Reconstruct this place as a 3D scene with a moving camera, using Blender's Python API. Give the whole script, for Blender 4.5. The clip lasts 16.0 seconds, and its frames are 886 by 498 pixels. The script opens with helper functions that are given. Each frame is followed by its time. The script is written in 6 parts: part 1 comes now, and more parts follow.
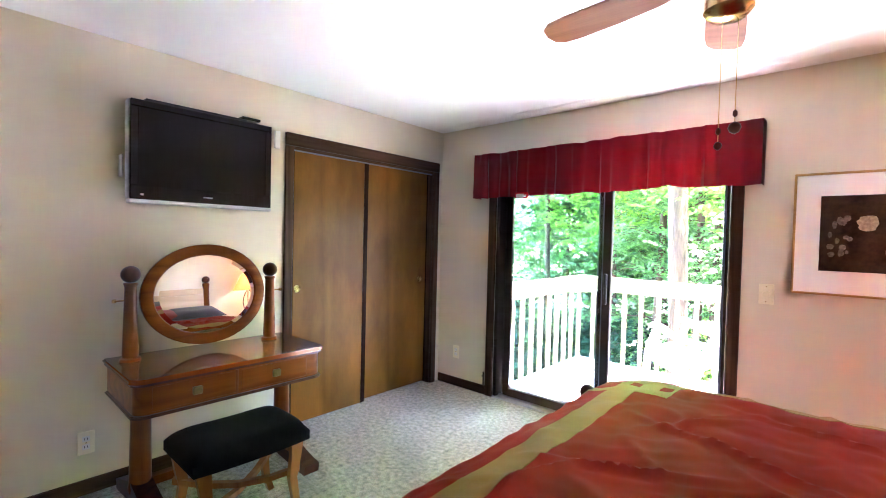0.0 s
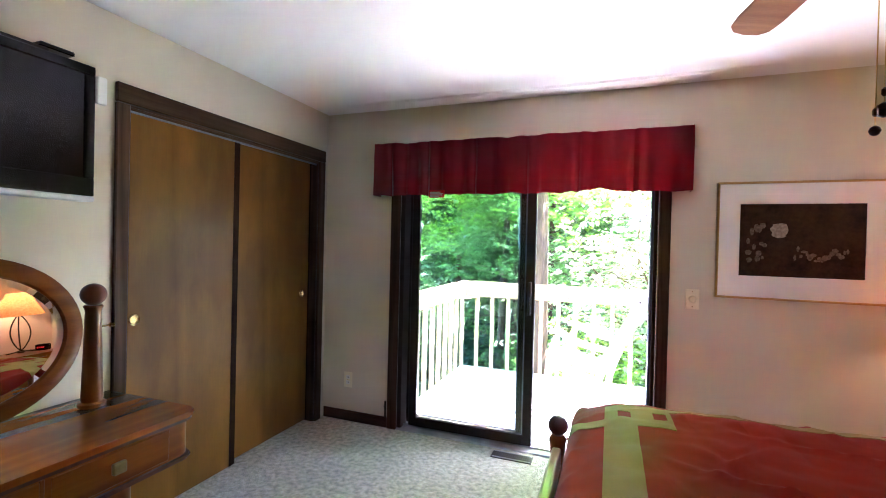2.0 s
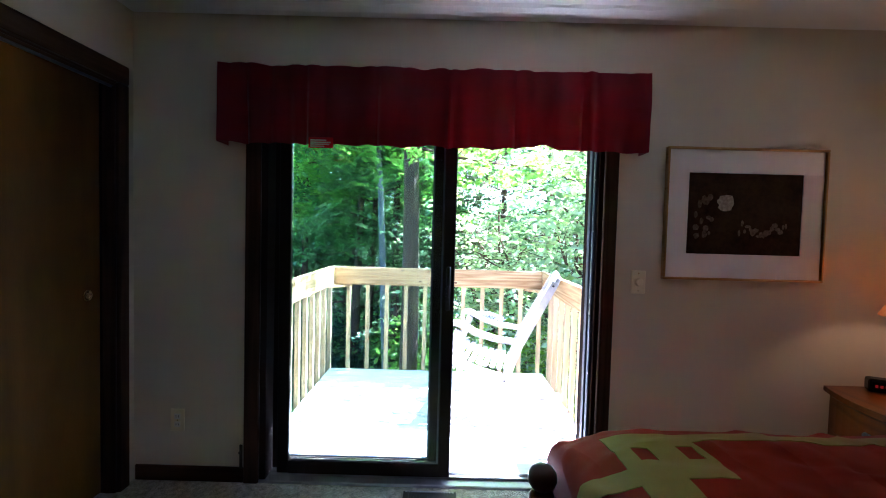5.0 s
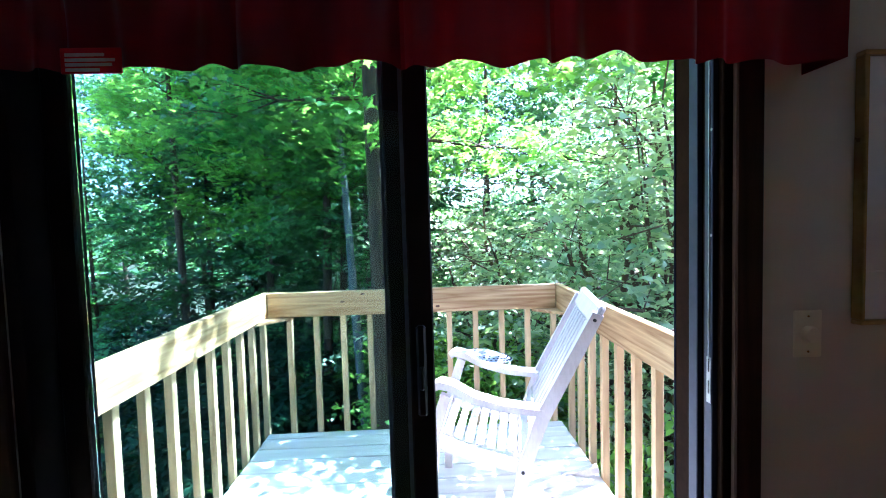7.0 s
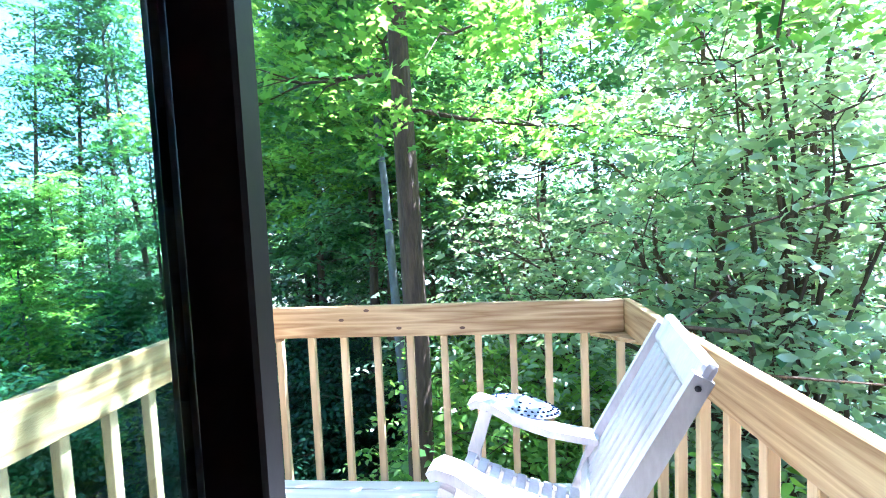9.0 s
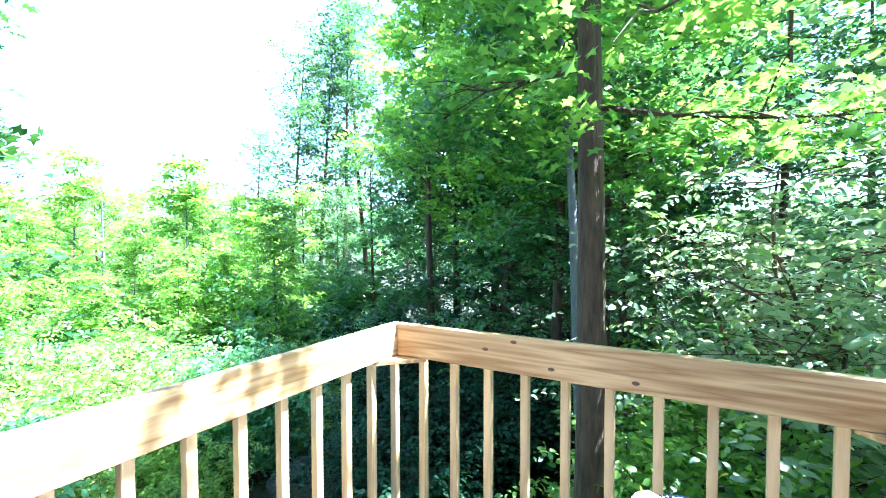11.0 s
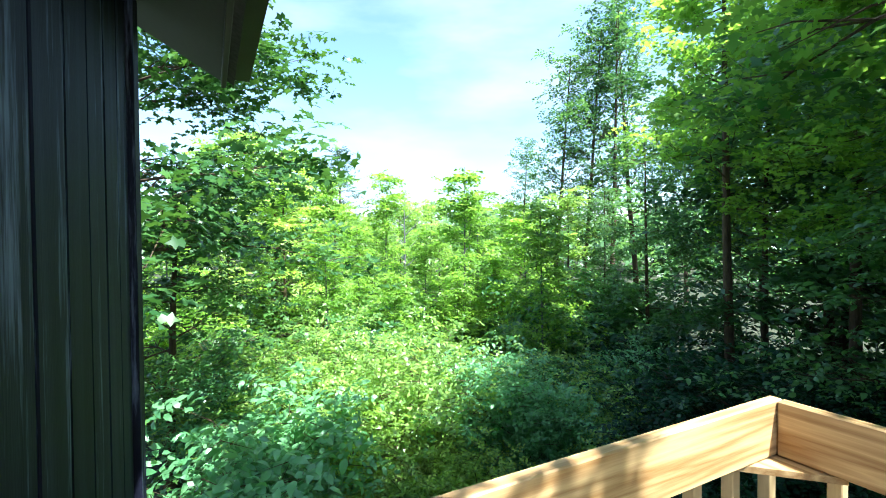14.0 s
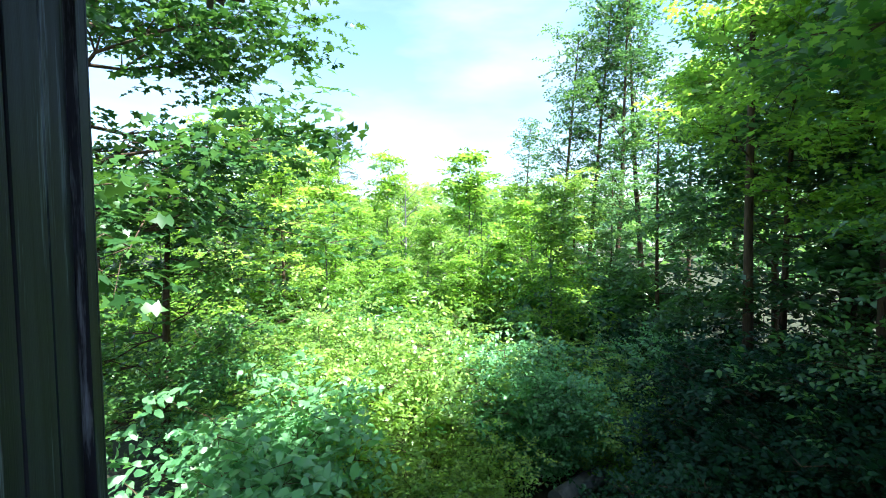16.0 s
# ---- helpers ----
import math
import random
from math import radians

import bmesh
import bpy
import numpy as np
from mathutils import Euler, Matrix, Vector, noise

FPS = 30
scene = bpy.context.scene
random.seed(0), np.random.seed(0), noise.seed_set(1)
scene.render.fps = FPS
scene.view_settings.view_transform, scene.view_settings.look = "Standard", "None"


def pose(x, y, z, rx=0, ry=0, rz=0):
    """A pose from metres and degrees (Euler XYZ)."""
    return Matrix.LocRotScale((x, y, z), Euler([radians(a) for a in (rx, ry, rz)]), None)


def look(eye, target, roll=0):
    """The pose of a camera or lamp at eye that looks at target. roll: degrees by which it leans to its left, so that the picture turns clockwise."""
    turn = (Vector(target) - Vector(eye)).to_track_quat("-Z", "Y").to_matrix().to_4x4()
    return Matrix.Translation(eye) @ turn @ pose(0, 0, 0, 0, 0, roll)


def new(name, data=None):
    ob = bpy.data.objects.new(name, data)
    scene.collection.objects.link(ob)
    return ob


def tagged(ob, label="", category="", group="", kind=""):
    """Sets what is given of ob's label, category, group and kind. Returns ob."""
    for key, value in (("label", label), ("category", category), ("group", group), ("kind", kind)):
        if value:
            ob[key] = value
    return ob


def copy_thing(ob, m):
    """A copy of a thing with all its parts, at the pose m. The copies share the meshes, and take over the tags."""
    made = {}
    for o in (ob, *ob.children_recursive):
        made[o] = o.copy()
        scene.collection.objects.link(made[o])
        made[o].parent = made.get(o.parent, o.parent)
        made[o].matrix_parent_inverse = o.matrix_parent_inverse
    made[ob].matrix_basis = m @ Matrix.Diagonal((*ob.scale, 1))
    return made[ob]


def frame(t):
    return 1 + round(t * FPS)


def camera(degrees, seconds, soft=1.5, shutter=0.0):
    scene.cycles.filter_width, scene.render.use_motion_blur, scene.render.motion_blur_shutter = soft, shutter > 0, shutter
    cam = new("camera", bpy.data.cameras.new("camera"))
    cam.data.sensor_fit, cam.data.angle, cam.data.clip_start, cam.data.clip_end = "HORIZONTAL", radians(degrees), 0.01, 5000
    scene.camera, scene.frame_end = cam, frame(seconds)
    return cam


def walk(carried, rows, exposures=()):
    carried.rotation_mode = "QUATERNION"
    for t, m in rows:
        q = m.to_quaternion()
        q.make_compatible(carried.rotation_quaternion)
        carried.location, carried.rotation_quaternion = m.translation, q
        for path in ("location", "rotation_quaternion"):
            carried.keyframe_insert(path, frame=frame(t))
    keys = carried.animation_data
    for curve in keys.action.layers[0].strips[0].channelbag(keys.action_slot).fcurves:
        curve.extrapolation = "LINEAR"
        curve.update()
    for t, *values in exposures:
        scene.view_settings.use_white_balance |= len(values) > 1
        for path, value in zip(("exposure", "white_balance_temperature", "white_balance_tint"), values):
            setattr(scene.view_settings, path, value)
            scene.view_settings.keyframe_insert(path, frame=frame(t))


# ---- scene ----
cam = camera(89.5, 16.0, soft=1.0)
PATH = [
    (0, (2.926, -3.246, 1.393), (1.596, -1.754, 1.345), 1.4),
    (0.5, (2.722, -3.217, 1.395), (1.541, -1.604, 1.349), 1.7),
    (1, (2.502, -3.185, 1.404), (1.485, -1.463, 1.363), 1.7),
    (1.5, (2.312, -3.11, 1.405), (1.448, -1.307, 1.378), 1.7),
    (2, (2.132, -3.035, 1.401), (1.433, -1.161, 1.381), 1.4),
    (2.5, (1.959, -2.971, 1.406), (1.442, -1.039, 1.38), 1.0),
    (3, (1.82, -2.894, 1.391), (1.485, -0.923, 1.346), 0.6),
    (3.5, (1.707, -2.819, 1.366), (1.527, -0.828, 1.307), 0.8),
    (4, (1.652, -2.721, 1.354), (1.575, -0.723, 1.28), 1.2),
    (4.2, (1.632, -2.662, 1.345), (1.575, -0.664, 1.267), 1.4),
    (6.5, (1.591, -1.366, 1.379), (1.666, 0.631, 1.294), -0.2),
    (7, (1.645, -1.082, 1.408), (1.724, 0.913, 1.304), -1.6),
    (7.5, (1.714, -0.831, 1.42), (1.766, 1.165, 1.308), -2.6),
    (8, (1.766, -0.627, 1.424), (1.783, 1.368, 1.284), -3.0),
    (8.2, (1.786, -0.555, 1.427), (1.778, 1.439, 1.278), -3.3),
    (10.3, (1.940, -0.020, 1.416), (1.241, 1.853, 1.343), 0.2),
    (10.5, (1.943, 0.030, 1.422), (1.155, 1.867, 1.352), 0.1),
    (11, (1.939, 0.105, 1.444), (0.939, 1.836, 1.38), -0.1),
    (11.5, (1.94, 0.155, 1.459), (0.722, 1.74, 1.4), -1.2),
    (12, (1.918, 0.238, 1.475), (0.493, 1.64, 1.407), -2.7),
    (12.5, (1.852, 0.32, 1.478), (0.251, 1.517, 1.405), -3.3),
    (13, (1.7, 0.378, 1.468), (-0.02, 1.397, 1.406), -3.1),
    (13.5, (1.493, 0.425, 1.478), (-0.271, 1.367, 1.43), -1.7),
    (14, (1.294, 0.468, 1.483), (-0.481, 1.389, 1.445), -0.4),
    (14.5, (1.055, 0.504, 1.494), (-0.739, 1.386, 1.434), 0.3),
    (15, (0.84, 0.511, 1.473), (-0.946, 1.407, 1.387), 0.5),
    (15.5, (0.768, 0.514, 1.462), (-1.004, 1.436, 1.353), 0.1),
    (16, (0.735, 0.504, 1.45), (-1.033, 1.433, 1.337), -0.1),
]
EXPOSURES = [(0.0, 7.34, 5350, 37), (1.0, 6.98, 5350, 36), (2.0, 6.50, 5300, 34), (3.0, 6.06, 5150, 32), (4.2, 5.45, 4980, 29), (6.3, 3.68, 4650, 22), (7.0, 3.65, 4650, 21), (8.2, 3.65, 4680, 20), (10.3, 3.65, 4850, 10), (11.5, 3.02, 4950, 8), (12.5, 2.5, 5250, 5), (13.2, 2.2, 5450, 3), (14.5, 2.1, 5600, 3), (16.0, 2.15, 5750, 4)]
walk(cam, [(t, look(eye, target, roll)) for t, eye, target, roll in PATH], EXPOSURES)

import collections

# ---- world, sun, lights ----
SUN_FROM = Vector((0.50, 0.24, 0.93)).normalized()
world = bpy.data.worlds.new("sky")
scene.world = world
world.use_nodes = True
wn = world.node_tree.nodes
sky = wn.new("ShaderNodeTexSky")
sky.sky_type = 'NISHITA'
sky.sun_disc = False
sky.sun_elevation = math.asin(SUN_FROM.z)
sky.sun_rotation = math.atan2(SUN_FROM.x, SUN_FROM.y)
sky.air_density, sky.dust_density = 1.0, 1.2
wn["Background"].inputs["Strength"].default_value = 0.10
# thin white cloud over the blue
wco, wmap, wno = wn.new("ShaderNodeTexCoord"), wn.new("ShaderNodeMapping"), wn.new("ShaderNodeTexNoise")
wmap.inputs["Scale"].default_value = (1.2, 1.2, 4.0)
wno.inputs["Scale"].default_value, wno.inputs["Detail"].default_value = 2.2, 6.0
wramp, wmix = wn.new("ShaderNodeValToRGB"), wn.new("ShaderNodeMix")
wramp.color_ramp.elements[0].position, wramp.color_ramp.elements[1].position = 0.42, 0.72
wramp.color_ramp.elements[1].color = (0.6, 0.6, 0.6, 1)
wmix.data_type = 'RGBA'
wmix.inputs[7].default_value = (3.4, 3.7, 4.1, 1)
wl = world.node_tree.links
wl.new(wco.outputs["Generated"], wmap.inputs["Vector"])
wl.new(wmap.outputs["Vector"], wno.inputs["Vector"])
wl.new(wno.outputs["Fac"], wramp.inputs["Fac"])
wl.new(wramp.outputs["Color"], wmix.inputs["Factor"])
wl.new(sky.outputs["Color"], wmix.inputs[6])
wl.new(wmix.outputs[2], wn["Background"].inputs["Color"])
sun = new("sun", bpy.data.lights.new("sun", 'SUN'))
sun.data.energy, sun.data.angle, sun.data.color = 5.0, radians(0.5), (1.0, 0.95, 0.87)
sun.rotation_euler = SUN_FROM.to_track_quat("Z", "Y").to_euler()


# ---- materials ----
def nodes_of(name):
    m = bpy.data.materials.new(name)
    m.use_nodes = True
    return m, m.node_tree.nodes, m.node_tree.links, m.node_tree.nodes["Principled BSDF"]


def ramp_between(n, l, fac, c1, c2, lo=0.35, hi=0.65):
    r = n.new("ShaderNodeValToRGB")
    r.color_ramp.elements[0].position, r.color_ramp.elements[1].position = lo, hi
    r.color_ramp.elements[0].color, r.color_ramp.elements[1].color = (*c1, 1), (*c2, 1)
    l.new(fac, r.inputs["Fac"])
    return r.outputs["Color"]


def noise_tex(n, l, scale, stretch=(1, 1, 1), detail=4.0, rough=0.55):
    co, mp, t = n.new("ShaderNodeTexCoord"), n.new("ShaderNodeMapping"), n.new("ShaderNodeTexNoise")
    mp.inputs["Scale"].default_value = stretch
    l.new(co.outputs["Object"], mp.inputs["Vector"])
    l.new(mp.outputs["Vector"], t.inputs["Vector"])
    t.inputs["Scale"].default_value, t.inputs["Detail"].default_value, t.inputs["Roughness"].default_value = scale, detail, rough
    return t.outputs["Fac"]


def surf(name, c1, c2, scale=6.0, rough=0.6, metal=0.0, grain=60.0, bump=0.15, dist=0.002, stretch=(1, 1, 1), spec=0.5, vary=0.0, sheen=0.0, mottled=1.0):
    """Two colours mixed by a broad and a fine noise, with fine relief; vary: spread of brightness from piece to piece."""
    m, n, l, b = nodes_of(name)
    broad = noise_tex(n, l, scale, stretch)
    fine = noise_tex(n, l, grain, stretch, 3.0)
    mx = n.new("ShaderNodeMix")
    mx.data_type = 'FLOAT'
    mx.inputs["Factor"].default_value = 0.35
    l.new(broad, mx.inputs[2])
    l.new(fine, mx.inputs[3])
    col = ramp_between(n, l, mx.outputs[0], c1, c2, 0.5 - 0.2 * mottled, 0.5 + 0.2 * mottled)
    if vary:
        info, hsv, mr = n.new("ShaderNodeObjectInfo"), n.new("ShaderNodeHueSaturation"), n.new("ShaderNodeMapRange")
        mr.inputs["To Min"].default_value, mr.inputs["To Max"].default_value = 1 - vary, 1 + vary
        l.new(info.outputs["Random"], mr.inputs["Value"])
        l.new(mr.outputs["Result"], hsv.inputs["Value"])
        l.new(col, hsv.inputs["Color"])
        col = hsv.outputs["Color"]
    l.new(col, b.inputs["Base Color"])
    b.inputs["Metallic"].default_value, b.inputs["Specular IOR Level"].default_value = metal, spec
    b.inputs["Sheen Weight"].default_value = sheen
    rr = n.new("ShaderNodeMapRange")
    rr.inputs["To Min"].default_value, rr.inputs["To Max"].default_value = max(0.02, rough - 0.08), min(1, rough + 0.08)
    l.new(broad, rr.inputs["Value"])
    l.new(rr.outputs["Result"], b.inputs["Roughness"])
    bp = n.new("ShaderNodeBump")
    bp.inputs["Strength"].default_value, bp.inputs["Distance"].default_value = bump, dist
    l.new(fine, bp.inputs["Height"])
    l.new(bp.outputs["Normal"], b.inputs["Normal"])
    return m


def grain_wood(name, c1, c2, along="z", rough=0.4, rings=9.0, bump=0.1, vary=0.0, coat=0.0, blotch=0.0, spec=0.5):
    """Wood with long fibres, rings drawn out along one axis, and broad blotches."""
    st = {"x": (0.05, 1, 1), "y": (1, 0.05, 1), "z": (1, 1, 0.05)}[along]
    m, n, l, b = nodes_of(name)
    rings_f = noise_tex(n, l, rings, st, 2.0, 0.5)
    mul, fr = n.new("ShaderNodeMath"), n.new("ShaderNodeMath")
    mul.operation, fr.operation = 'MULTIPLY', 'PINGPONG'
    mul.inputs[1].default_value, fr.inputs[1].default_value = 11.0, 1.0
    l.new(rings_f, mul.inputs[0])
    l.new(mul.outputs[0], fr.inputs[0])
    fib = noise_tex(n, l, 220.0, st, 3.0)
    mx = n.new("ShaderNodeMix")
    mx.data_type = 'FLOAT'
    mx.inputs["Factor"].default_value = 0.45
    l.new(fr.outputs[0], mx.inputs[2])
    l.new(fib, mx.inputs[3])
    col = ramp_between(n, l, mx.outputs[0], c1, c2, 0.15, 0.85)
    if blotch:
        mb = n.new("ShaderNodeMix")
        mb.data_type, mb.blend_type = 'RGBA', 'MULTIPLY'
        mb.inputs["Factor"].default_value = blotch
        big = noise_tex(n, l, 2.6, (1, 1, 0.45), 5.0)
        l.new(col, mb.inputs[6])
        l.new(ramp_between(n, l, big, (0.45, 0.42, 0.4), (1, 1, 1), 0.38, 0.62), mb.inputs[7])
        col = mb.outputs[2]
    if vary:
        info, hsv, mr = n.new("ShaderNodeObjectInfo"), n.new("ShaderNodeHueSaturation"), n.new("ShaderNodeMapRange")
        mr.inputs["To Min"].default_value, mr.inputs["To Max"].default_value = 1 - vary, 1 + vary
        l.new(info.outputs["Random"], mr.inputs["Value"])
        l.new(mr.outputs["Result"], hsv.inputs["Value"])
        l.new(col, hsv.inputs["Color"])
        col = hsv.outputs["Color"]
    l.new(col, b.inputs["Base Color"])
    b.inputs["Specular IOR Level"].default_value = spec
    b.inputs["Roughness"].default_value, b.inputs["Coat Weight"].default_value, b.inputs["Coat Roughness"].default_value = rough, coat, 0.12
    bp = n.new("ShaderNodeBump")
    bp.inputs["Strength"].default_value, bp.inputs["Distance"].default_value = bump, 0.001
    l.new(fib, bp.inputs["Height"])
    l.new(bp.outputs["Normal"], b.inputs["Normal"])
    return m


def leaf_mat(name, dark, light, trans=0.45, gloss=0.75):
    m, n, l, b = nodes_of(name)
    geo, info = n.new("ShaderNodeNewGeometry"), n.new("ShaderNodeObjectInfo")
    add, half = n.new("ShaderNodeMath"), n.new("ShaderNodeMath")
    add.operation, half.operation = 'ADD', 'MULTIPLY'
    half.inputs[1].default_value = 0.35
    l.new(info.outputs["Random"], half.inputs[0])
    big = noise_tex(n, l, 0.9, (1, 1, 1), 2.0)
    sc = n.new("ShaderNodeMath")
    sc.operation = 'MULTIPLY_ADD'
    sc.inputs[1].default_value, sc.inputs[2].default_value = 0.45, 0.0
    l.new(geo.outputs["Random Per Island"], sc.inputs[0])
    l.new(sc.outputs[0], add.inputs[0])
    l.new(half.outputs[0], add.inputs[1])
    add2, h2 = n.new("ShaderNodeMath"), n.new("ShaderNodeMath")
    add2.operation, h2.operation = 'ADD', 'MULTIPLY'
    h2.inputs[1].default_value = 0.5
    l.new(big, h2.inputs[0])
    l.new(add.outputs[0], add2.inputs[0])
    l.new(h2.outputs[0], add2.inputs[1])
    col = ramp_between(n, l, add2.outputs[0], dark, light, 0.2, 1.0)
    l.new(col, b.inputs["Base Color"])
    b.inputs["Roughness"].default_value, b.inputs["Specular IOR Level"].default_value = 0.36, gloss
    tr, mixs = n.new("ShaderNodeBsdfTranslucent"), n.new("ShaderNodeMixShader")
    warm = n.new("ShaderNodeMix")
    warm.data_type, warm.blend_type = 'RGBA', 'MULTIPLY'
    warm.inputs["Factor"].default_value = 1.0
    warm.inputs[7].default_value = (1.7, 1.6, 0.85, 1)
    l.new(col, warm.inputs[6])
    l.new(warm.outputs[2], tr.inputs["Color"])
    mixs.inputs[0].default_value = trans
    l.new(b.outputs[0], mixs.inputs[1])
    l.new(tr.outputs[0], mixs.inputs[2])
    l.new(mixs.outputs[0], n["Material Output"].inputs["Surface"])
    return m


def plain(name, c, rough=0.5, metal=0.0, emit=0.0, spec=0.5):
    m, n, l, b = nodes_of(name)
    b.inputs["Base Color"].default_value, b.inputs["Roughness"].default_value, b.inputs["Metallic"].default_value = (*c, 1), rough, metal
    b.inputs["Specular IOR Level"].default_value = spec
    if emit:
        b.inputs["Emission Color"].default_value, b.inputs["Emission Strength"].default_value = (*c, 1), emit
    return m


M_WALL = surf("wall_paint", (0.64, 0.57, 0.44), (0.68, 0.61, 0.48), 2.0, 0.85, grain=220, bump=0.12, dist=0.001)
M_CEIL = surf("ceiling_paint", (0.87, 0.86, 0.86), (0.90, 0.89, 0.89), 1.5, 0.9, grain=180, bump=0.25, dist=0.002)
M_CARPET = surf("carpet_pile", (0.095, 0.090, 0.058), (0.54, 0.505, 0.37), 32.0, 0.95, grain=110, bump=1.0, dist=0.012, sheen=0.3, mottled=0.9)
M_TRIM = grain_wood("dark_trim", (0.034, 0.016, 0.008), (0.080, 0.040, 0.021), "z", 0.5, spec=0.12)
M_TRIM_X = grain_wood("dark_trim_level", (0.034, 0.016, 0.008), (0.080, 0.040, 0.021), "x", 0.5, spec=0.12)
M_TRIM_Y = grain_wood("dark_trim_deep", (0.034, 0.016, 0.008), (0.080, 0.040, 0.021), "y", 0.5, spec=0.12)
M_CLOSET = grain_wood("closet_veneer", (0.145, 0.061, 0.0045), (0.205, 0.091, 0.009), "z", 0.42, 2.0, 0.03, coat=0.0, blotch=0.8, spec=0.14)
M_CHERRY = grain_wood("cherry_wood", (0.115, 0.026, 0.001), (0.215, 0.058, 0.003), "y", 0.3, 6.0, 0.04, coat=0.2, spec=0.12)
M_CHERRY_TOP = grain_wood("polished_cherry_top", (0.21, 0.048, 0.002), (0.28, 0.074, 0.004), "y", 0.25, 5.0, 0.0, coat=0.65, spec=0.1)
M_CHERRY_TOP.node_tree.nodes["Principled BSDF"].inputs["Coat Roughness"].default_value = 0.04
M_CHERRY_Z = grain_wood("cherry_upright", (0.12, 0.028, 0.0015), (0.22, 0.062, 0.004), "z", 0.3, 6.0, 0.04, coat=0.12, spec=0.2)
M_BALL = grain_wood("dark_ball_wood", (0.045, 0.013, 0.006), (0.09, 0.028, 0.012), "z", 0.3, 6.0, 0.03, coat=0.12, spec=0.2)
M_STOOLWOOD = grain_wood("honey_wood", (0.24, 0.085, 0.018), (0.38, 0.155, 0.04), "z", 0.35, 6.0, 0.05, coat=0.15, spec=0.25)
M_BLACKCLOTH = surf("black_velvet", (0.003, 0.0035, 0.0035), (0.007, 0.008, 0.008), 9, 0.95, grain=400, bump=0.4, spec=0.1, sheen=0.02)
M_VALANCE = surf("red_satin", (0.19, 0.003, 0.009), (0.26, 0.0045, 0.014), 5, 0.36, grain=300, bump=0.15, spec=0.3)
M_RED = surf("rust_red_satin", (0.195, 0.0125, 0.0065), (0.27, 0.022, 0.010), 4, 0.62, grain=500, bump=0.2, spec=0.05)
M_OLIVE = surf("olive_gold_band", (0.235, 0.158, 0.042), (0.32, 0.222, 0.064), 5, 0.65, grain=500, bump=0.25, spec=0.12)


def creased(m, depth):
    """Soft creases that run across the cloth."""
    n, l = m.node_tree.nodes, m.node_tree.links
    b = n["Principled BSDF"]
    old = b.inputs["Normal"].links[0].from_socket
    f = noise_tex(n, l, 2.4, (1.0, 0.3, 1.0), 2.0, 0.5)
    ab, bp = n.new("ShaderNodeMath"), n.new("ShaderNodeBump")
    ab.operation = 'PINGPONG'
    ab.inputs[1].default_value = 0.12
    bp.inputs["Strength"].default_value, bp.inputs["Distance"].default_value = 0.7, depth
    l.new(f, ab.inputs[0])
    l.new(ab.outputs[0], bp.inputs["Height"])
    l.new(old, bp.inputs["Normal"])
    l.new(bp.outputs["Normal"], b.inputs["Normal"])


creased(M_RED, 0.10)
creased(M_OLIVE, 0.06)
M_GOLD = surf("gilt_frame", (0.36, 0.22, 0.07), (0.52, 0.34, 0.12), 9, 0.3, metal=0.9)
M_MAT = surf("mat_board", (0.86, 0.84, 0.82), (0.89, 0.87, 0.85), 5, 0.8, bump=0.05)
M_TVBLACK = plain("gloss_black", (0.006, 0.006, 0.007), 0.25, spec=0.25)
M_SCREEN = plain("tv_screen", (0.004, 0.0035, 0.0035), 0.16, spec=0.2)
M_SILVER = surf("silver_plastic", (0.50, 0.51, 0.52), (0.58, 0.59, 0.60), 5, 0.35, metal=0.3, bump=0.02)
M_IVORY = plain("ivory_plastic", (0.82, 0.75, 0.55), 0.4)
M_WHITEPL = plain("white_plastic", (0.78, 0.77, 0.74), 0.4)
M_BRASS = surf("brass", (0.60, 0.42, 0.16), (0.72, 0.52, 0.22), 12, 0.25, metal=1.0, bump=0.03)
M_SILL = surf("pale_metal_sill", (0.36, 0.37, 0.38), (0.46, 0.47, 0.48), 12, 0.45, metal=0.7, bump=0.03)
M_JAMB = surf("dull_dark_metal", (0.026, 0.031, 0.048), (0.045, 0.051, 0.074), 12, 0.55, metal=0.4, bump=0.03)
M_DARKBRASS = surf("dark_antique_brass", (0.16, 0.11, 0.04), (0.27, 0.19, 0.075), 30, 0.4, metal=0.8, bump=0.05)
M_ALU = surf("brushed_aluminium", (0.13, 0.14, 0.17), (0.20, 0.21, 0.25), 12, 0.42, metal=0.8, bump=0.03)
M_DARKMETAL = surf("dark_bronze_metal", (0.018, 0.015, 0.013), (0.035, 0.030, 0.026), 12, 0.45, metal=0.5, bump=0.05)
M_FRAME = surf("dark_brown_door_frame", (0.014, 0.009, 0.007), (0.026, 0.017, 0.013), 8, 0.5, bump=0.06, spec=0.2)
M_STRIP = surf("dark_edge_strip", (0.012, 0.006, 0.003), (0.024, 0.012, 0.006), 8, 0.75, bump=0.05, spec=0.02)
M_RUBBER = plain("black_rubber", (0.01, 0.01, 0.011), 0.6)
M_DECKWOOD = grain_wood("deck_plank_wood", (0.60, 0.56, 0.49), (0.76, 0.72, 0.65), "x", 0.75, 7.0, 0.5, vary=0.12)
M_PINE_X = grain_wood("treated_pine_level", (0.265, 0.135, 0.038), (0.59, 0.405, 0.19), "x", 0.6, 13.0, 0.25, vary=0.06)
M_PINE_Y = grain_wood("treated_pine_deep", (0.265, 0.135, 0.038), (0.59, 0.405, 0.19), "y", 0.6, 13.0, 0.25, vary=0.06)
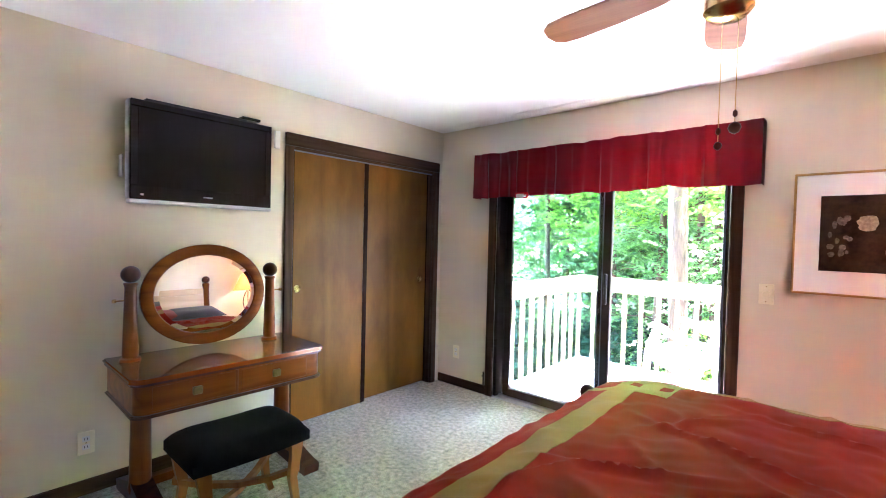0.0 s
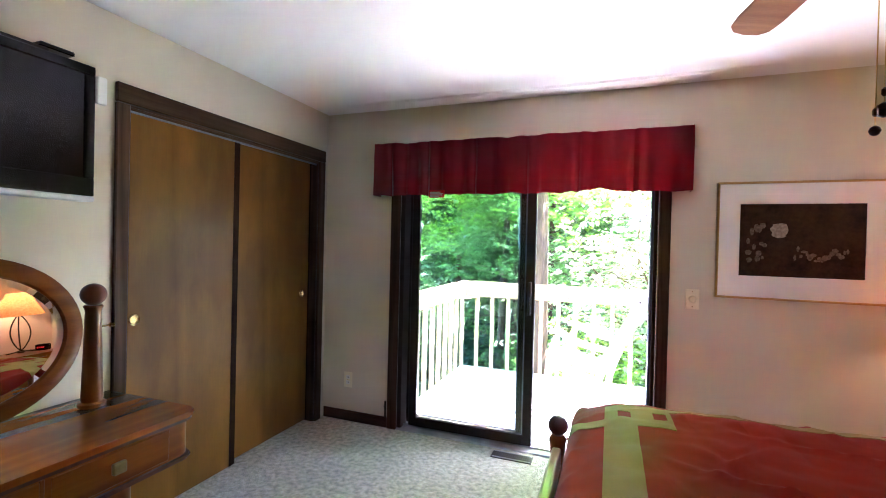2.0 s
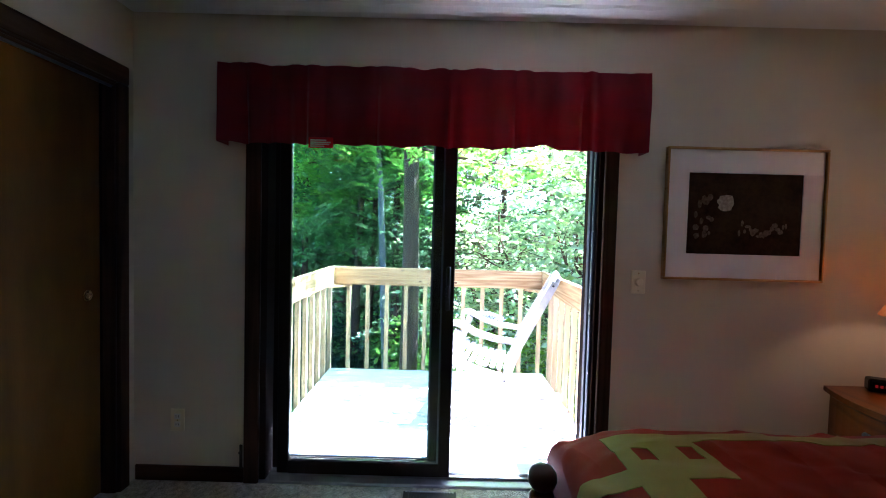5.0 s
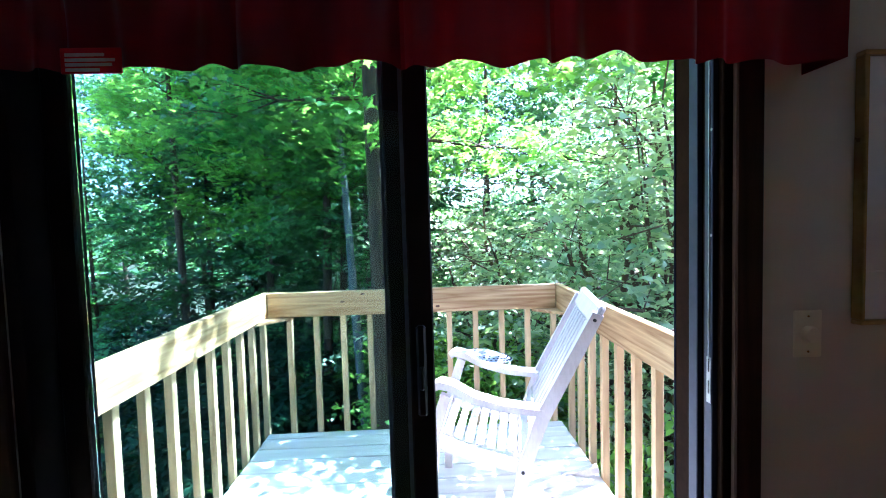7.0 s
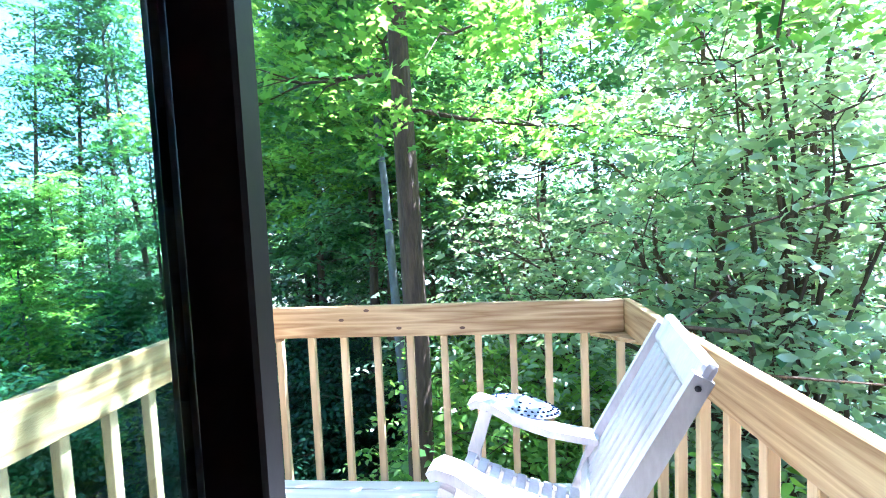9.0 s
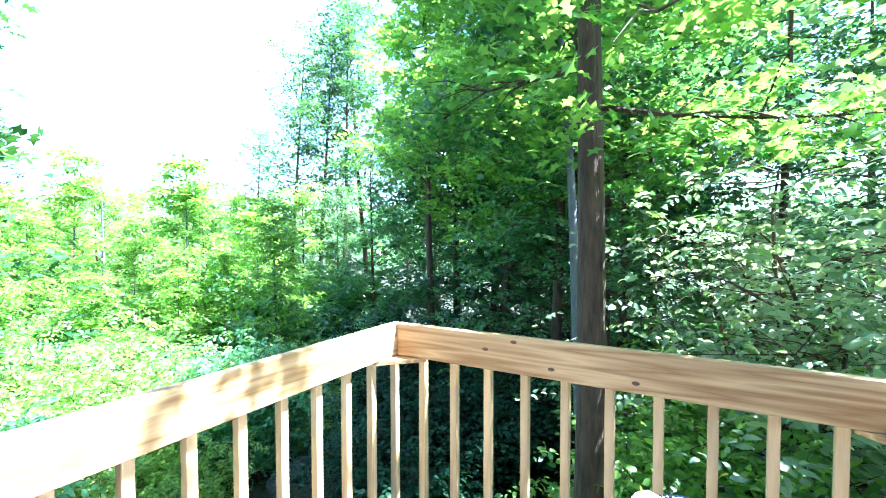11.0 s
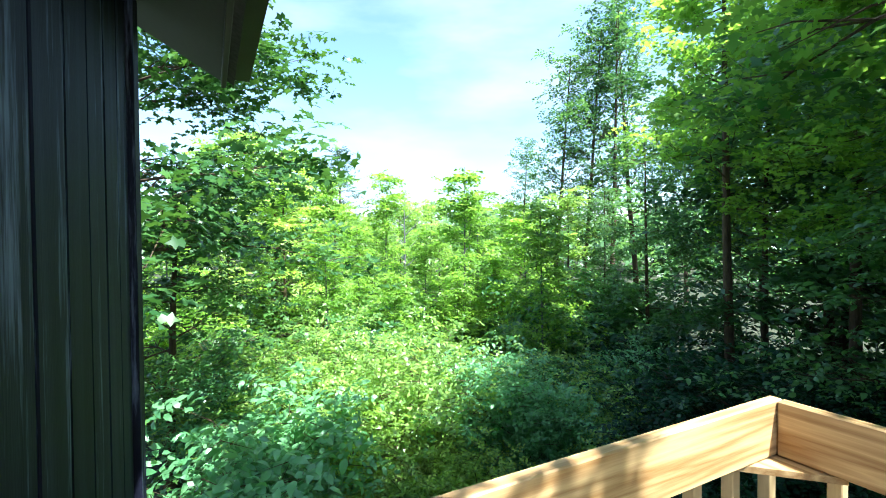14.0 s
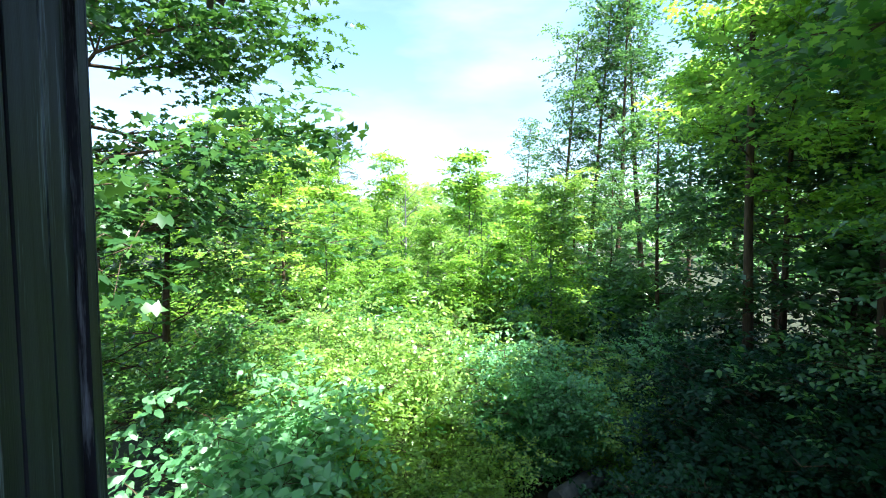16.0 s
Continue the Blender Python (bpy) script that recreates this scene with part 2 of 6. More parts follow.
M_PINE_Z = grain_wood("treated_pine_upright", (0.40, 0.265, 0.12), (0.58, 0.42, 0.22), "z", 0.6, 9.0, 0.25, vary=0.12)
M_KNOT = plain("wood_knot", (0.10, 0.045, 0.018), 0.6)
M_WHITEWOOD = surf("weathered_white_paint", (0.42, 0.385, 0.39), (0.62, 0.59, 0.59), 9, 0.6, grain=90, bump=0.3, stretch=(1, 1, 0.3))
M_SIDING = grain_wood("stained_siding", (0.0055, 0.0065, 0.015), (0.017, 0.019, 0.037), "z", 0.65, 5.0, 0.6, vary=0.25, blotch=0.6, spec=0.08)


def weathered(m, pale, lo=0.60, hi=0.72):
    """Pale worn streaks drawn out along the boards."""
    n, l = m.node_tree.nodes, m.node_tree.links
    b = n["Principled BSDF"]
    old = b.inputs["Base Color"].links[0].from_socket
    f = noise_tex(n, l, 2.2, (7, 7, 0.45), 6.0, 0.7)
    k = ramp_between(n, l, f, (0, 0, 0), (0.7, 0.7, 0.7), lo, hi)
    mx = n.new("ShaderNodeMix")
    mx.data_type = 'RGBA'
    mx.inputs[7].default_value = (*pale, 1)
    l.new(k, mx.inputs["Factor"])
    l.new(old, mx.inputs[6])
    l.new(mx.outputs[2], b.inputs["Base Color"])


weathered(M_SIDING, (0.15, 0.18, 0.28), 0.56, 0.66)
M_SOFFIT = surf("dark_soffit_paint", (0.045, 0.038, 0.034), (0.06, 0.052, 0.046), 4, 0.7, bump=0.2)
M_SHINGLE = surf("asphalt_shingle", (0.045, 0.042, 0.04), (0.09, 0.085, 0.08), 30, 0.95, bump=0.6)
M_BARK = surf("ridged_bark", (0.022, 0.013, 0.007), (0.135, 0.082, 0.044), 9, 0.95, grain=30, bump=1.0, dist=0.03, stretch=(1, 1, 0.18))
M_BARKGREY = surf("smooth_grey_bark", (0.07, 0.07, 0.072), (0.17, 0.17, 0.175), 6, 0.9, grain=20, bump=0.6, dist=0.015, stretch=(1, 1, 0.5))
M_LEAF = leaf_mat("maple_leaf", (0.018, 0.085, 0.036), (0.14, 0.30, 0.085), 0.4)
# sun glare on the shrubs is put into this whitened leaf colour
M_LEAFPALE = leaf_mat("sunlit_toned_shrub_leaf", (0.04, 0.12, 0.05), (0.46, 0.55, 0.37), 0.45, 1.0)
M_LEAFOAK = leaf_mat("oak_leaf", (0.015, 0.062, 0.022), (0.11, 0.23, 0.048), 0.32, 0.35)
M_LEAFSAPLING = leaf_mat("sapling_leaf", (0.05, 0.17, 0.065), (0.19, 0.40, 0.16), 0.35, 0.6)
# brighter leaf copy: sunlight is put into its yellow-green colour
M_LEAFBRIGHT = leaf_mat("sunlit_toned_leaf", (0.045, 0.14, 0.035), (0.32, 0.50, 0.09), 0.6)
# brightest copy, with the sun's yellow put into the leaf colour
M_LEAFSUNLIT = leaf_mat("sunlit_toned_yellow_leaf", (0.07, 0.18, 0.05), (0.40, 0.56, 0.13), 0.5)
# darker, bluer copy of the leaf: the shade is put into its colour
M_LEAFDARK = leaf_mat("shade_toned_leaf", (0.012, 0.056, 0.032), (0.13, 0.26, 0.08), 0.45)
# undergrowth: the shade of the canopy is put into this near-black leaf colour
M_LEAFUNDER = leaf_mat("shade_toned_undergrowth_leaf", (0.006, 0.028, 0.016), (0.026, 0.070, 0.032), 0.3, 0.12)
# far woods: distance haze is put into a paler leaf colour
M_LEAFFAR = leaf_mat("haze_toned_far_leaf", (0.07, 0.16, 0.07), (0.19, 0.33, 0.12), 0.4)
M_CONIFER = leaf_mat("needle_green", (0.03, 0.065, 0.045), (0.07, 0.12, 0.08), 0.2)
M_GROUND = surf("forest_floor", (0.022, 0.028, 0.012), (0.055, 0.058, 0.028), 0.8, 0.95, grain=9, bump=1.0, dist=0.05)


def glass_mat():
    m, n, l, b = nodes_of("door_glass")
    b.inputs["Transmission Weight"].default_value, b.inputs["Roughness"].default_value, b.inputs["IOR"].default_value = 1.0, 0.0, 1.45
    b.inputs["Base Color"].default_value = (0.74, 0.86, 0.84, 1)
    return m


M_GLASS = glass_mat()
M_MIRROR = plain("mirror_silver", (0.92, 0.92, 0.92), 0.01, 1.0)


# ---- mesh helpers ----
BASE = {}


def thing(name, base, label, category, group="", kind=""):
    e = new(name)
    e.location = base
    e.empty_display_size = 0.05
    BASE[e.name] = Vector(base)
    return tagged(e, label, category, group, kind)


def finish(name, bm, material, smooth=False):
    me = bpy.data.meshes.new(name)
    bmesh.ops.recalc_face_normals(bm, faces=bm.faces)
    bm.to_mesh(me)
    bm.free()
    for m in material if isinstance(material, (list, tuple)) else [material]:
        me.materials.append(m)
    if smooth:
        me.shade_smooth()
        me.set_sharp_from_angle(angle=radians(40))
    return me


def part(name, bm, material, parent, label="", smooth=False):
    """Links bm, given in world coordinates, as one mesh under a thing or a part."""
    b = BASE[parent.name]
    bmesh.ops.translate(bm, verts=bm.verts, vec=-b)
    ob = new(name, finish(name, bm, material, smooth))
    ob.parent = parent
    BASE[ob.name] = b
    return tagged(ob, label)


def single(name, bm, material, label, category, group="", kind="", smooth=False, base=None):
    b = Vector(base) if base is not None else Vector((0, 0, 0))
    bmesh.ops.translate(bm, verts=bm.verts, vec=-b)
    ob = new(name, finish(name, bm, material, smooth))
    ob.location = b
    BASE[ob.name] = b
    return tagged(ob, label, category, group, kind)


def box(bm, x0, x1, y0, y1, z0, z1, bevel=0.0, m=None, seg=1):
    vs = [bm.verts.new(c) for c in ((x0, y0, z0), (x1, y0, z0), (x1, y1, z0), (x0, y1, z0), (x0, y0, z1), (x1, y0, z1), (x1, y1, z1), (x0, y1, z1))]
    fs = [bm.faces.new([vs[i] for i in f]) for f in ((0, 3, 2, 1), (4, 5, 6, 7), (0, 1, 5, 4), (1, 2, 6, 5), (2, 3, 7, 6), (3, 0, 4, 7))]
    if bevel:
        es = list({e for f in fs for e in f.edges})
        r = bmesh.ops.bevel(bm, geom=es, offset=bevel, segments=seg, affect='EDGES', profile=0.5)
        vs = list({v for f in r["faces"] for v in f.verts} | {v for v in vs if v.is_valid})
    if m is not None:
        bmesh.ops.transform(bm, matrix=m, verts=[v for v in vs if v.is_valid])
    return bm


def boxed(*a, **k):
    return box(bmesh.new(), *a, **k)


def lathe(bm, profile, segs=20, m=None):
    """Turns (radius, height) pairs round the z axis."""
    rings = []
    for r, z in profile:
        rings.append([bm.verts.new((r * math.cos(2 * math.pi * i / segs), r * math.sin(2 * math.pi * i / segs), z)) for i in range(segs)])
    for a, b in zip(rings, rings[1:]):
        for i in range(segs):
            bm.faces.new((a[i], a[(i + 1) % segs], b[(i + 1) % segs], b[i]))
    bm.faces.new(list(reversed(rings[0])))
    bm.faces.new(rings[-1])
    if m is not None:
        bmesh.ops.transform(bm, matrix=m, verts=[v for r in rings for v in r])
    return bm


def tube(bm, pts, radii, segs=8, flat=1.0):
    """A tapered tube along points; flat squeezes it across its second axis."""
    pts = [Vector(p) for p in pts]
    rings = []
    side = None
    for i, p in enumerate(pts):
        d = (pts[min(i + 1, len(pts) - 1)] - pts[max(i - 1, 0)]).normalized()
        if side is None:
            side = d.orthogonal().normalized() if abs(d.z) > 0.9 else d.cross(Vector((0, 0, 1))).normalized()
        side = (side - d * side.dot(d)).normalized()
        up = d.cross(side)
        r = radii[i] if isinstance(radii, (list, tuple)) else radii
        rings.append([bm.verts.new(p + side * (r * math.cos(2 * math.pi * k / segs)) + up * (r * flat * math.sin(2 * math.pi * k / segs))) for k in range(segs)])
    for a, b in zip(rings, rings[1:]):
        for k in range(segs):
            bm.faces.new((a[k], a[(k + 1) % segs], b[(k + 1) % segs], b[k]))
    bm.faces.new(list(reversed(rings[0])))
    bm.faces.new(rings[-1])
    return bm


def beam(bm, pts, width, depth, axis=(0, 1, 0), bevel=0.0):
    """A bar of rectangular section along points in a plane; width runs along the axis, depth across it."""
    pts, ax = [Vector(p) for p in pts], Vector(axis).normalized()
    rings = []
    for i, p in enumerate(pts):
        d = (pts[min(i + 1, len(pts) - 1)] - pts[max(i - 1, 0)]).normalized()
        nn = d.cross(ax).normalized()
        dd = depth[i] if isinstance(depth, (list, tuple)) else depth
        rings.append([bm.verts.new(p + ax * (sx * width / 2) + nn * (sy * dd / 2)) for sx, sy in ((-1, -1), (1, -1), (1, 1), (-1, 1))])
    fs = []
    for a, b in zip(rings, rings[1:]):
        for k in range(4):
            fs.append(bm.faces.new((a[k], a[(k + 1) % 4], b[(k + 1) % 4], b[k])))
    fs.append(bm.faces.new(list(reversed(rings[0]))))
    fs.append(bm.faces.new(rings[-1]))
    if bevel:
        es = [e for e in {e for f in fs for e in f.edges} if e.calc_face_angle(0) > 0.6]
        bmesh.ops.bevel(bm, geom=es, offset=bevel, segments=1, affect='EDGES')
    return bm


def arc(c, r, a0, a1, n=10, plane="xz", ry=None):
    out = []
    for i in range(n + 1):
        a = radians(a0 + (a1 - a0) * i / n)
        u, v = r * math.cos(a), (ry or r) * math.sin(a)
        out.append((c[0] + u, c[1], c[2] + v) if plane == "xz" else (c[0] + u, c[1] + v, c[2]) if plane == "xy" else (c[0], c[1] + u, c[2] + v))
    return out


def soup(name, verts, tris, material, parent=None):
    """A mesh from arrays, for leaves in great number."""
    me = bpy.data.meshes.new(name)
    me.vertices.add(len(verts))
    me.vertices.foreach_set("co", np.asarray(verts, np.float32).ravel())
    me.loops.add(tris.size)
    me.loops.foreach_set("vertex_index", tris.astype(np.int32).ravel())
    me.polygons.add(len(tris))
    me.polygons.foreach_set("loop_start", np.arange(0, tris.size, 3, dtype=np.int32))
    me.update(calc_edges=True)
    me.materials.append(material)
    ob = new(name, me)
    if parent is not None:
        ob.parent = parent
        BASE[ob.name] = BASE[parent.name]
    return ob

# ---- the house: walls, floor, ceiling ----
ROOM_X, ROOM_Y, CEIL = 3.94, -4.45, 2.41
OUT_Y, CORNER_X, EAST_X = 0.18, -0.82, 5.6
DOOR_X0, DOOR_X1, DOOR_TOP = 0.655, 2.42, 2.045
CLO_Y0, CLO_Y1, CLO_TOP = -1.60, -0.115, 2.03

single("floor", boxed(-0.8, ROOM_X + 0.2, ROOM_Y - 0.2, 0.0, -0.2, 0.0), M_CARPET, "speckled beige and grey pile carpet over the room", "floor", kind="structure")
bm = bmesh.new()
box(bm, CORNER_X, DOOR_X0, 0.0, OUT_Y, -0.25, 2.75)
box(bm, DOOR_X1, EAST_X, 0.0, OUT_Y, -0.25, 2.75)
box(bm, DOOR_X0, DOOR_X1, 0.0, OUT_Y, DOOR_TOP, 2.75)
box(bm, DOOR_X0, DOOR_X1, 0.002, OUT_Y, -0.25, -0.012)
single("wall_north", bm, M_WALL, "cream painted wall with the sliding door opening", "wall", kind="structure")
bm = bmesh.new()
box(bm, -0.11, 0.0, ROOM_Y, CLO_Y0, 0.0, CEIL)
box(bm, -0.11, 0.0, CLO_Y1, -0.001, 0.0, CEIL)
box(bm, -0.11, 0.0, CLO_Y0, CLO_Y1, CLO_TOP, CEIL)
single("wall_west", bm, M_WALL, "cream painted wall with the closet opening", "wall", kind="structure")
single("wall_east", boxed(ROOM_X, ROOM_X + 0.12, ROOM_Y, -0.001, 0.0, CEIL), M_WALL, "cream painted bedroom wall behind the bed", "wall", kind="structure")
single("wall_south", boxed(-0.11, ROOM_X + 0.12, ROOM_Y - 0.12, ROOM_Y, 0.0, CEIL), M_WALL, "plain cream painted bedroom wall", "wall", kind="structure")
bm = bmesh.new()
box(bm, CORNER_X + 0.001, CORNER_X + 0.1, ROOM_Y, -0.001, -3.4, 2.75)
single("closet_back_wall", bm, M_WALL, "outer wall closing the closet", "wall", kind="structure")
single("closet_end_wall", boxed(CORNER_X + 0.1, -0.11, -1.75, -1.66, 0.0, CEIL), M_WALL, "plain wall closing the closet's end", "wall", kind="structure")

# ceiling with a rippled line of tape along the door wall
bm = boxed(CORNER_X + 0.1, ROOM_X + 0.12, ROOM_Y - 0.12, -0.001, CEIL, CEIL + 0.12)
n = 120
sec = ((-0.004, 0.0), (-0.022, 0.010), (-0.050, 0.003), (-0.075, 0.004), (-0.125, 0.012), (-0.165, 0.013), (-0.185, 0.0))
ring = []
for i in range(n + 1):
    x = 0.10 + 3.0 * i / n
    fade = min(1, i / 16, (n - i) / 26)
    col = []
    for q, (yy, dz) in enumerate(sec):
        w = 0.020 * noise.noise((x * 4.5, q * 0.8, 0)) + 0.010 * noise.noise((x * 13, q * 1.7, 3))
        col.append(bm.verts.new((x, yy + w * min(1, q / 3), CEIL + 0.002 - fade * dz * (1 + 14 * w * (q > 2)))))
    ring.append(col)
for a, b in zip(ring, ring[1:]):
    for k in range(len(sec) - 1):
        bm.faces.new((a[k], a[k + 1], b[k + 1], b[k]))
single("ceiling", bm, M_CEIL, "white ceiling with a rippled tape seam by the door wall", "ceiling", kind="structure")

# baseboards
def baseboard(name, x0, x1, y0, y1, mat):
    bm = boxed(x0, x1, y0, y1, 0.0, 0.082, 0.004)
    single(name, bm, mat, "dark stained wooden baseboard", "baseboard", kind="structure")


baseboard("baseboard", 0.012, 0.578, -0.013, -0.0005, M_TRIM_X)
baseboard("baseboard_east_of_door", 2.478, ROOM_X - 0.014, -0.013, -0.0005, M_TRIM_X)
baseboard("baseboard_west", 0.0005, 0.013, ROOM_Y + 0.02, CLO_Y0 - 0.062, M_TRIM_Y)
baseboard("baseboard_east", ROOM_X - 0.013, ROOM_X - 0.0005, ROOM_Y + 0.02, -0.015, M_TRIM_Y)

# ---- closet: casing, jambs, track and two bypass doors ----
closet = thing("closet_frame", (0, -0.86, 0), "dark brown wooden casing round the closet opening", "door frame", kind="structure")
CW = 0.062
part("casing", boxed(0.0005, 0.022, CLO_Y0 - CW + 0.012, CLO_Y0 + 0.012, 0.0, CLO_TOP - 0.012, 0.004), M_TRIM, closet)
part("casing", boxed(0.0005, 0.022, CLO_Y1 - 0.012, CLO_Y1 + CW - 0.008, 0.0, CLO_TOP - 0.012, 0.004), M_TRIM, closet)
part("head_casing", boxed(0.0005, 0.024, CLO_Y0 - CW + 0.012, CLO_Y1 + CW - 0.008, CLO_TOP - 0.010, CLO_TOP + 0.078, 0.004), M_TRIM_Y, closet)
part("jamb", boxed(-0.109, -0.001, CLO_Y0 + 0.001, CLO_Y0 + 0.018, 0.0, CLO_TOP - 0.02), M_TRIM, closet)
part("jamb", boxed(-0.109, -0.001, CLO_Y1 - 0.018, CLO_Y1 - 0.001, 0.0, CLO_TOP - 0.02), M_TRIM, closet)
part("head_jamb", boxed(-0.109, -0.001, CLO_Y0 + 0.001, CLO_Y1 - 0.001, CLO_TOP - 0.018, CLO_TOP - 0.001), M_TRIM_Y, closet)
part("track", boxed(-0.020, -0.006, CLO_Y0 + 0.02, CLO_Y1 - 0.02, CLO_TOP - 0.040, CLO_TOP - 0.020, 0.002), M_ALU, closet, "metal closet door track")
part("track_face", boxed(-0.004, 0.006, CLO_Y0 + 0.02, CLO_Y1 - 0.02, CLO_TOP - 0.032, CLO_TOP - 0.0185, 0.002), M_TRIM_Y, closet)


def closet_door(x0, y0, y1, pull_y, label):
    d = thing("closet_door", (x0, (y0 + y1) / 2, 0.012), label, "closet door", "closet doors")
    part("panel", boxed(x0, x0 + 0.034, y0 + 0.012, y1 - 0.012, 0.012, CLO_TOP - 0.022, 0.002), M_CLOSET, d)
    part("edge_strip", boxed(x0 - 0.001, x0 + 0.036, y0, y0 + 0.0118, 0.012, CLO_TOP - 0.022), M_STRIP, d, "dark edge strip")
    part("edge_strip", boxed(x0 - 0.001, x0 + 0.036, y1 - 0.0118, y1, 0.012, CLO_TOP - 0.022), M_STRIP, d, "dark edge strip")
    p = lathe(bmesh.new(), [(0.004, 0.0), (0.014, 0.0005), (0.017, 0.004), (0.024, 0.0055), (0.027, 0.003), (0.027, -0.001)], 20, pose(x0 + 0.0345, pull_y, 1.0, 0, 90, 0))
    part("finger_pull", p, M_BRASS, d, "round brass finger pull", True)


closet_door(-0.045, CLO_Y0 + 0.02, -0.926, -1.535, "brown veneered sliding closet door, the front one of two")
closet_door(-0.095, -0.98, CLO_Y1 - 0.02, -0.225, "brown veneered sliding closet door, the rear one of two")
bm = boxed(-0.046, -0.010, -0.925, -0.895, 0.012, CLO_TOP - 0.022, 0.002)
single("closet_door_stop", bm, M_STRIP, "dark upright strip between the closet doors", "trim", kind="structure")

# ---- sliding patio door ----
door = thing("door_1", (1.53, 0.09, 0), "dark brown sliding patio door, slid open to one side", "sliding door", kind="structure")
part("casing", boxed(DOOR_X0 - 0.072, DOOR_X0 + 0.004, -0.020, -0.0005, 0.0, DOOR_TOP + 0.0, 0.004), M_TRIM, door)
part("casing", boxed(DOOR_X1 - 0.014, DOOR_X1 + 0.056, -0.020, -0.0005, 0.0, DOOR_TOP + 0.0, 0.004), M_TRIM, door)
part("head_casing", boxed(DOOR_X0 - 0.072, DOOR_X1 + 0.056, -0.020, -0.0005, DOOR_TOP + 0.001, DOOR_TOP + 0.07, 0.004), M_TRIM_X, door)
part("jamb", boxed(DOOR_X0 + 0.001, DOOR_X0 + 0.035, 0.001, OUT_Y + 0.03, 0.0, DOOR_TOP - 0.036, 0.003), M_FRAME, door)
part("jamb", boxed(DOOR_X1 - 0.035, DOOR_X1 - 0.001, 0.001, OUT_Y + 0.03, 0.0, DOOR_TOP - 0.036, 0.003), M_STRIP, door)
for y0, y1 in ((0.018, 0.051), (0.081, 0.120)):
    part("jamb_track", boxed(DOOR_X1 - 0.050, DOOR_X1 - 0.0355, y0, y1, 0.02, DOOR_TOP - 0.037, 0.002), M_JAMB, door, "upright metal weather strip")
part("strip_lip", boxed(DOOR_X1 - 0.0535, DOOR_X1 - 0.0505, 0.027, 0.030, 1.04, DOOR_TOP - 0.04), M_SILL, door)
for z in (0.62, 1.365, 1.63):
    part("screw", lathe(bmesh.new(), [(0.004, 0.0), (0.004, 0.001), (0.001, 0.002)], 10, pose(DOOR_X1 - 0.0502, 0.022, z, 0, -90, 0)), M_SILVER, door)
strike = part("strike_plate", boxed(DOOR_X1 - 0.0525, DOOR_X1 - 0.0502, 0.020, 0.036, 0.93, 1.05), M_SILL, door, "metal strike plate")
for z in (0.955, 1.012):
    part("slot", boxed(DOOR_X1 - 0.0535, DOOR_X1 - 0.0526, 0.025, 0.030, z, z + 0.034), M_RUBBER, strike)
part("head_jamb", boxed(DOOR_X0 + 0.001, DOOR_X1 - 0.001, 0.001, OUT_Y + 0.03, DOOR_TOP - 0.035, DOOR_TOP - 0.001), M_FRAME, door)
part("threshold", boxed(DOOR_X0 + 0.001, DOOR_X1 - 0.001, -0.01, OUT_Y + 0.06, -0.011, 0.014, 0.004), M_SILL, door, "metal door threshold")
for yy in (0.05, 0.10):
    part("sill_track", boxed(DOOR_X0 + 0.036, DOOR_X1 - 0.051, yy, yy + 0.006, 0.0145, 0.028), M_SILL, door)


def door_panel(x0, x1, yc, label):
    p = thing("sliding_panel", ((x0 + x1) / 2, yc, 0.028), label, "door panel", "sliding door panels")
    z0, z1, w = 0.029, DOOR_TOP - 0.037, 0.062
    y0, y1 = yc - 0.019, yc + 0.019
    part("stile", boxed(x0, x0 + w, y0, y1, z0, z1, 0.004), M_FRAME, p)
    part("stile", boxed(x1 - w, x1, y0, y1, z0, z1, 0.004), M_FRAME, p)
    part("top_rail", boxed(x0 + w, x1 - w, y0 + 0.001, y1 - 0.001, z1 - 0.07, z1), M_FRAME, p)
    part("bottom_rail", boxed(x0 + w, x1 - w, y0 + 0.001, y1 - 0.001, z0, z0 + 0.065), M_FRAME, p)
    part("bead", boxed(x1 - w - 0.010, x1 - w - 0.0005, yc - 0.010, yc + 0.010, z0 + 0.066, z1 - 0.071), M_ALU, p, "bright glazing bead")
    part("bead", boxed(x0 + w + 0.011, x1 - w - 0.011, yc - 0.010, yc + 0.010, z0 + 0.0655, z0 + 0.074), M_ALU, p, "bright glazing bead")
    g = part("glass", boxed(x0 + w + 0.001, x1 - w - 0.0105, yc - 0.003, yc + 0.003, z0 + 0.075, z1 - 0.071), M_GLASS, p, "clear glass pane")
    g.visible_shadow = False
    return p


inner = door_panel(0.735, 1.660, 0.06, "dark framed glass sliding panel pushed open")
outer = door_panel(0.692, 1.606, 0.112, "dark framed fixed glass panel of the patio door")
bm = boxed(1.615, 1.640, 0.016, 0.040, 0.93, 1.16, 0.006)
h = part("handle", bm, M_DARKMETAL, inner, "dark upright pull handle")
part("latch", boxed(1.622, 1.633, 0.008, 0.016, 1.00, 1.06, 0.003), M_DARKMETAL, h)
# small lever bolt low on the casing
b = thing("floor_bolt", (0.572, -0.012, 0.14), "small dark lever bolt low on the door casing", "bolt")
part("plate", boxed(0.566, 0.582, -0.028, -0.0205, 0.085, 0.21, 0.002), M_DARKMETAL, b)
part("lever", boxed(0.568, 0.578, -0.045, -0.0285, 0.17, 0.18, 0.002), M_DARKMETAL, b)

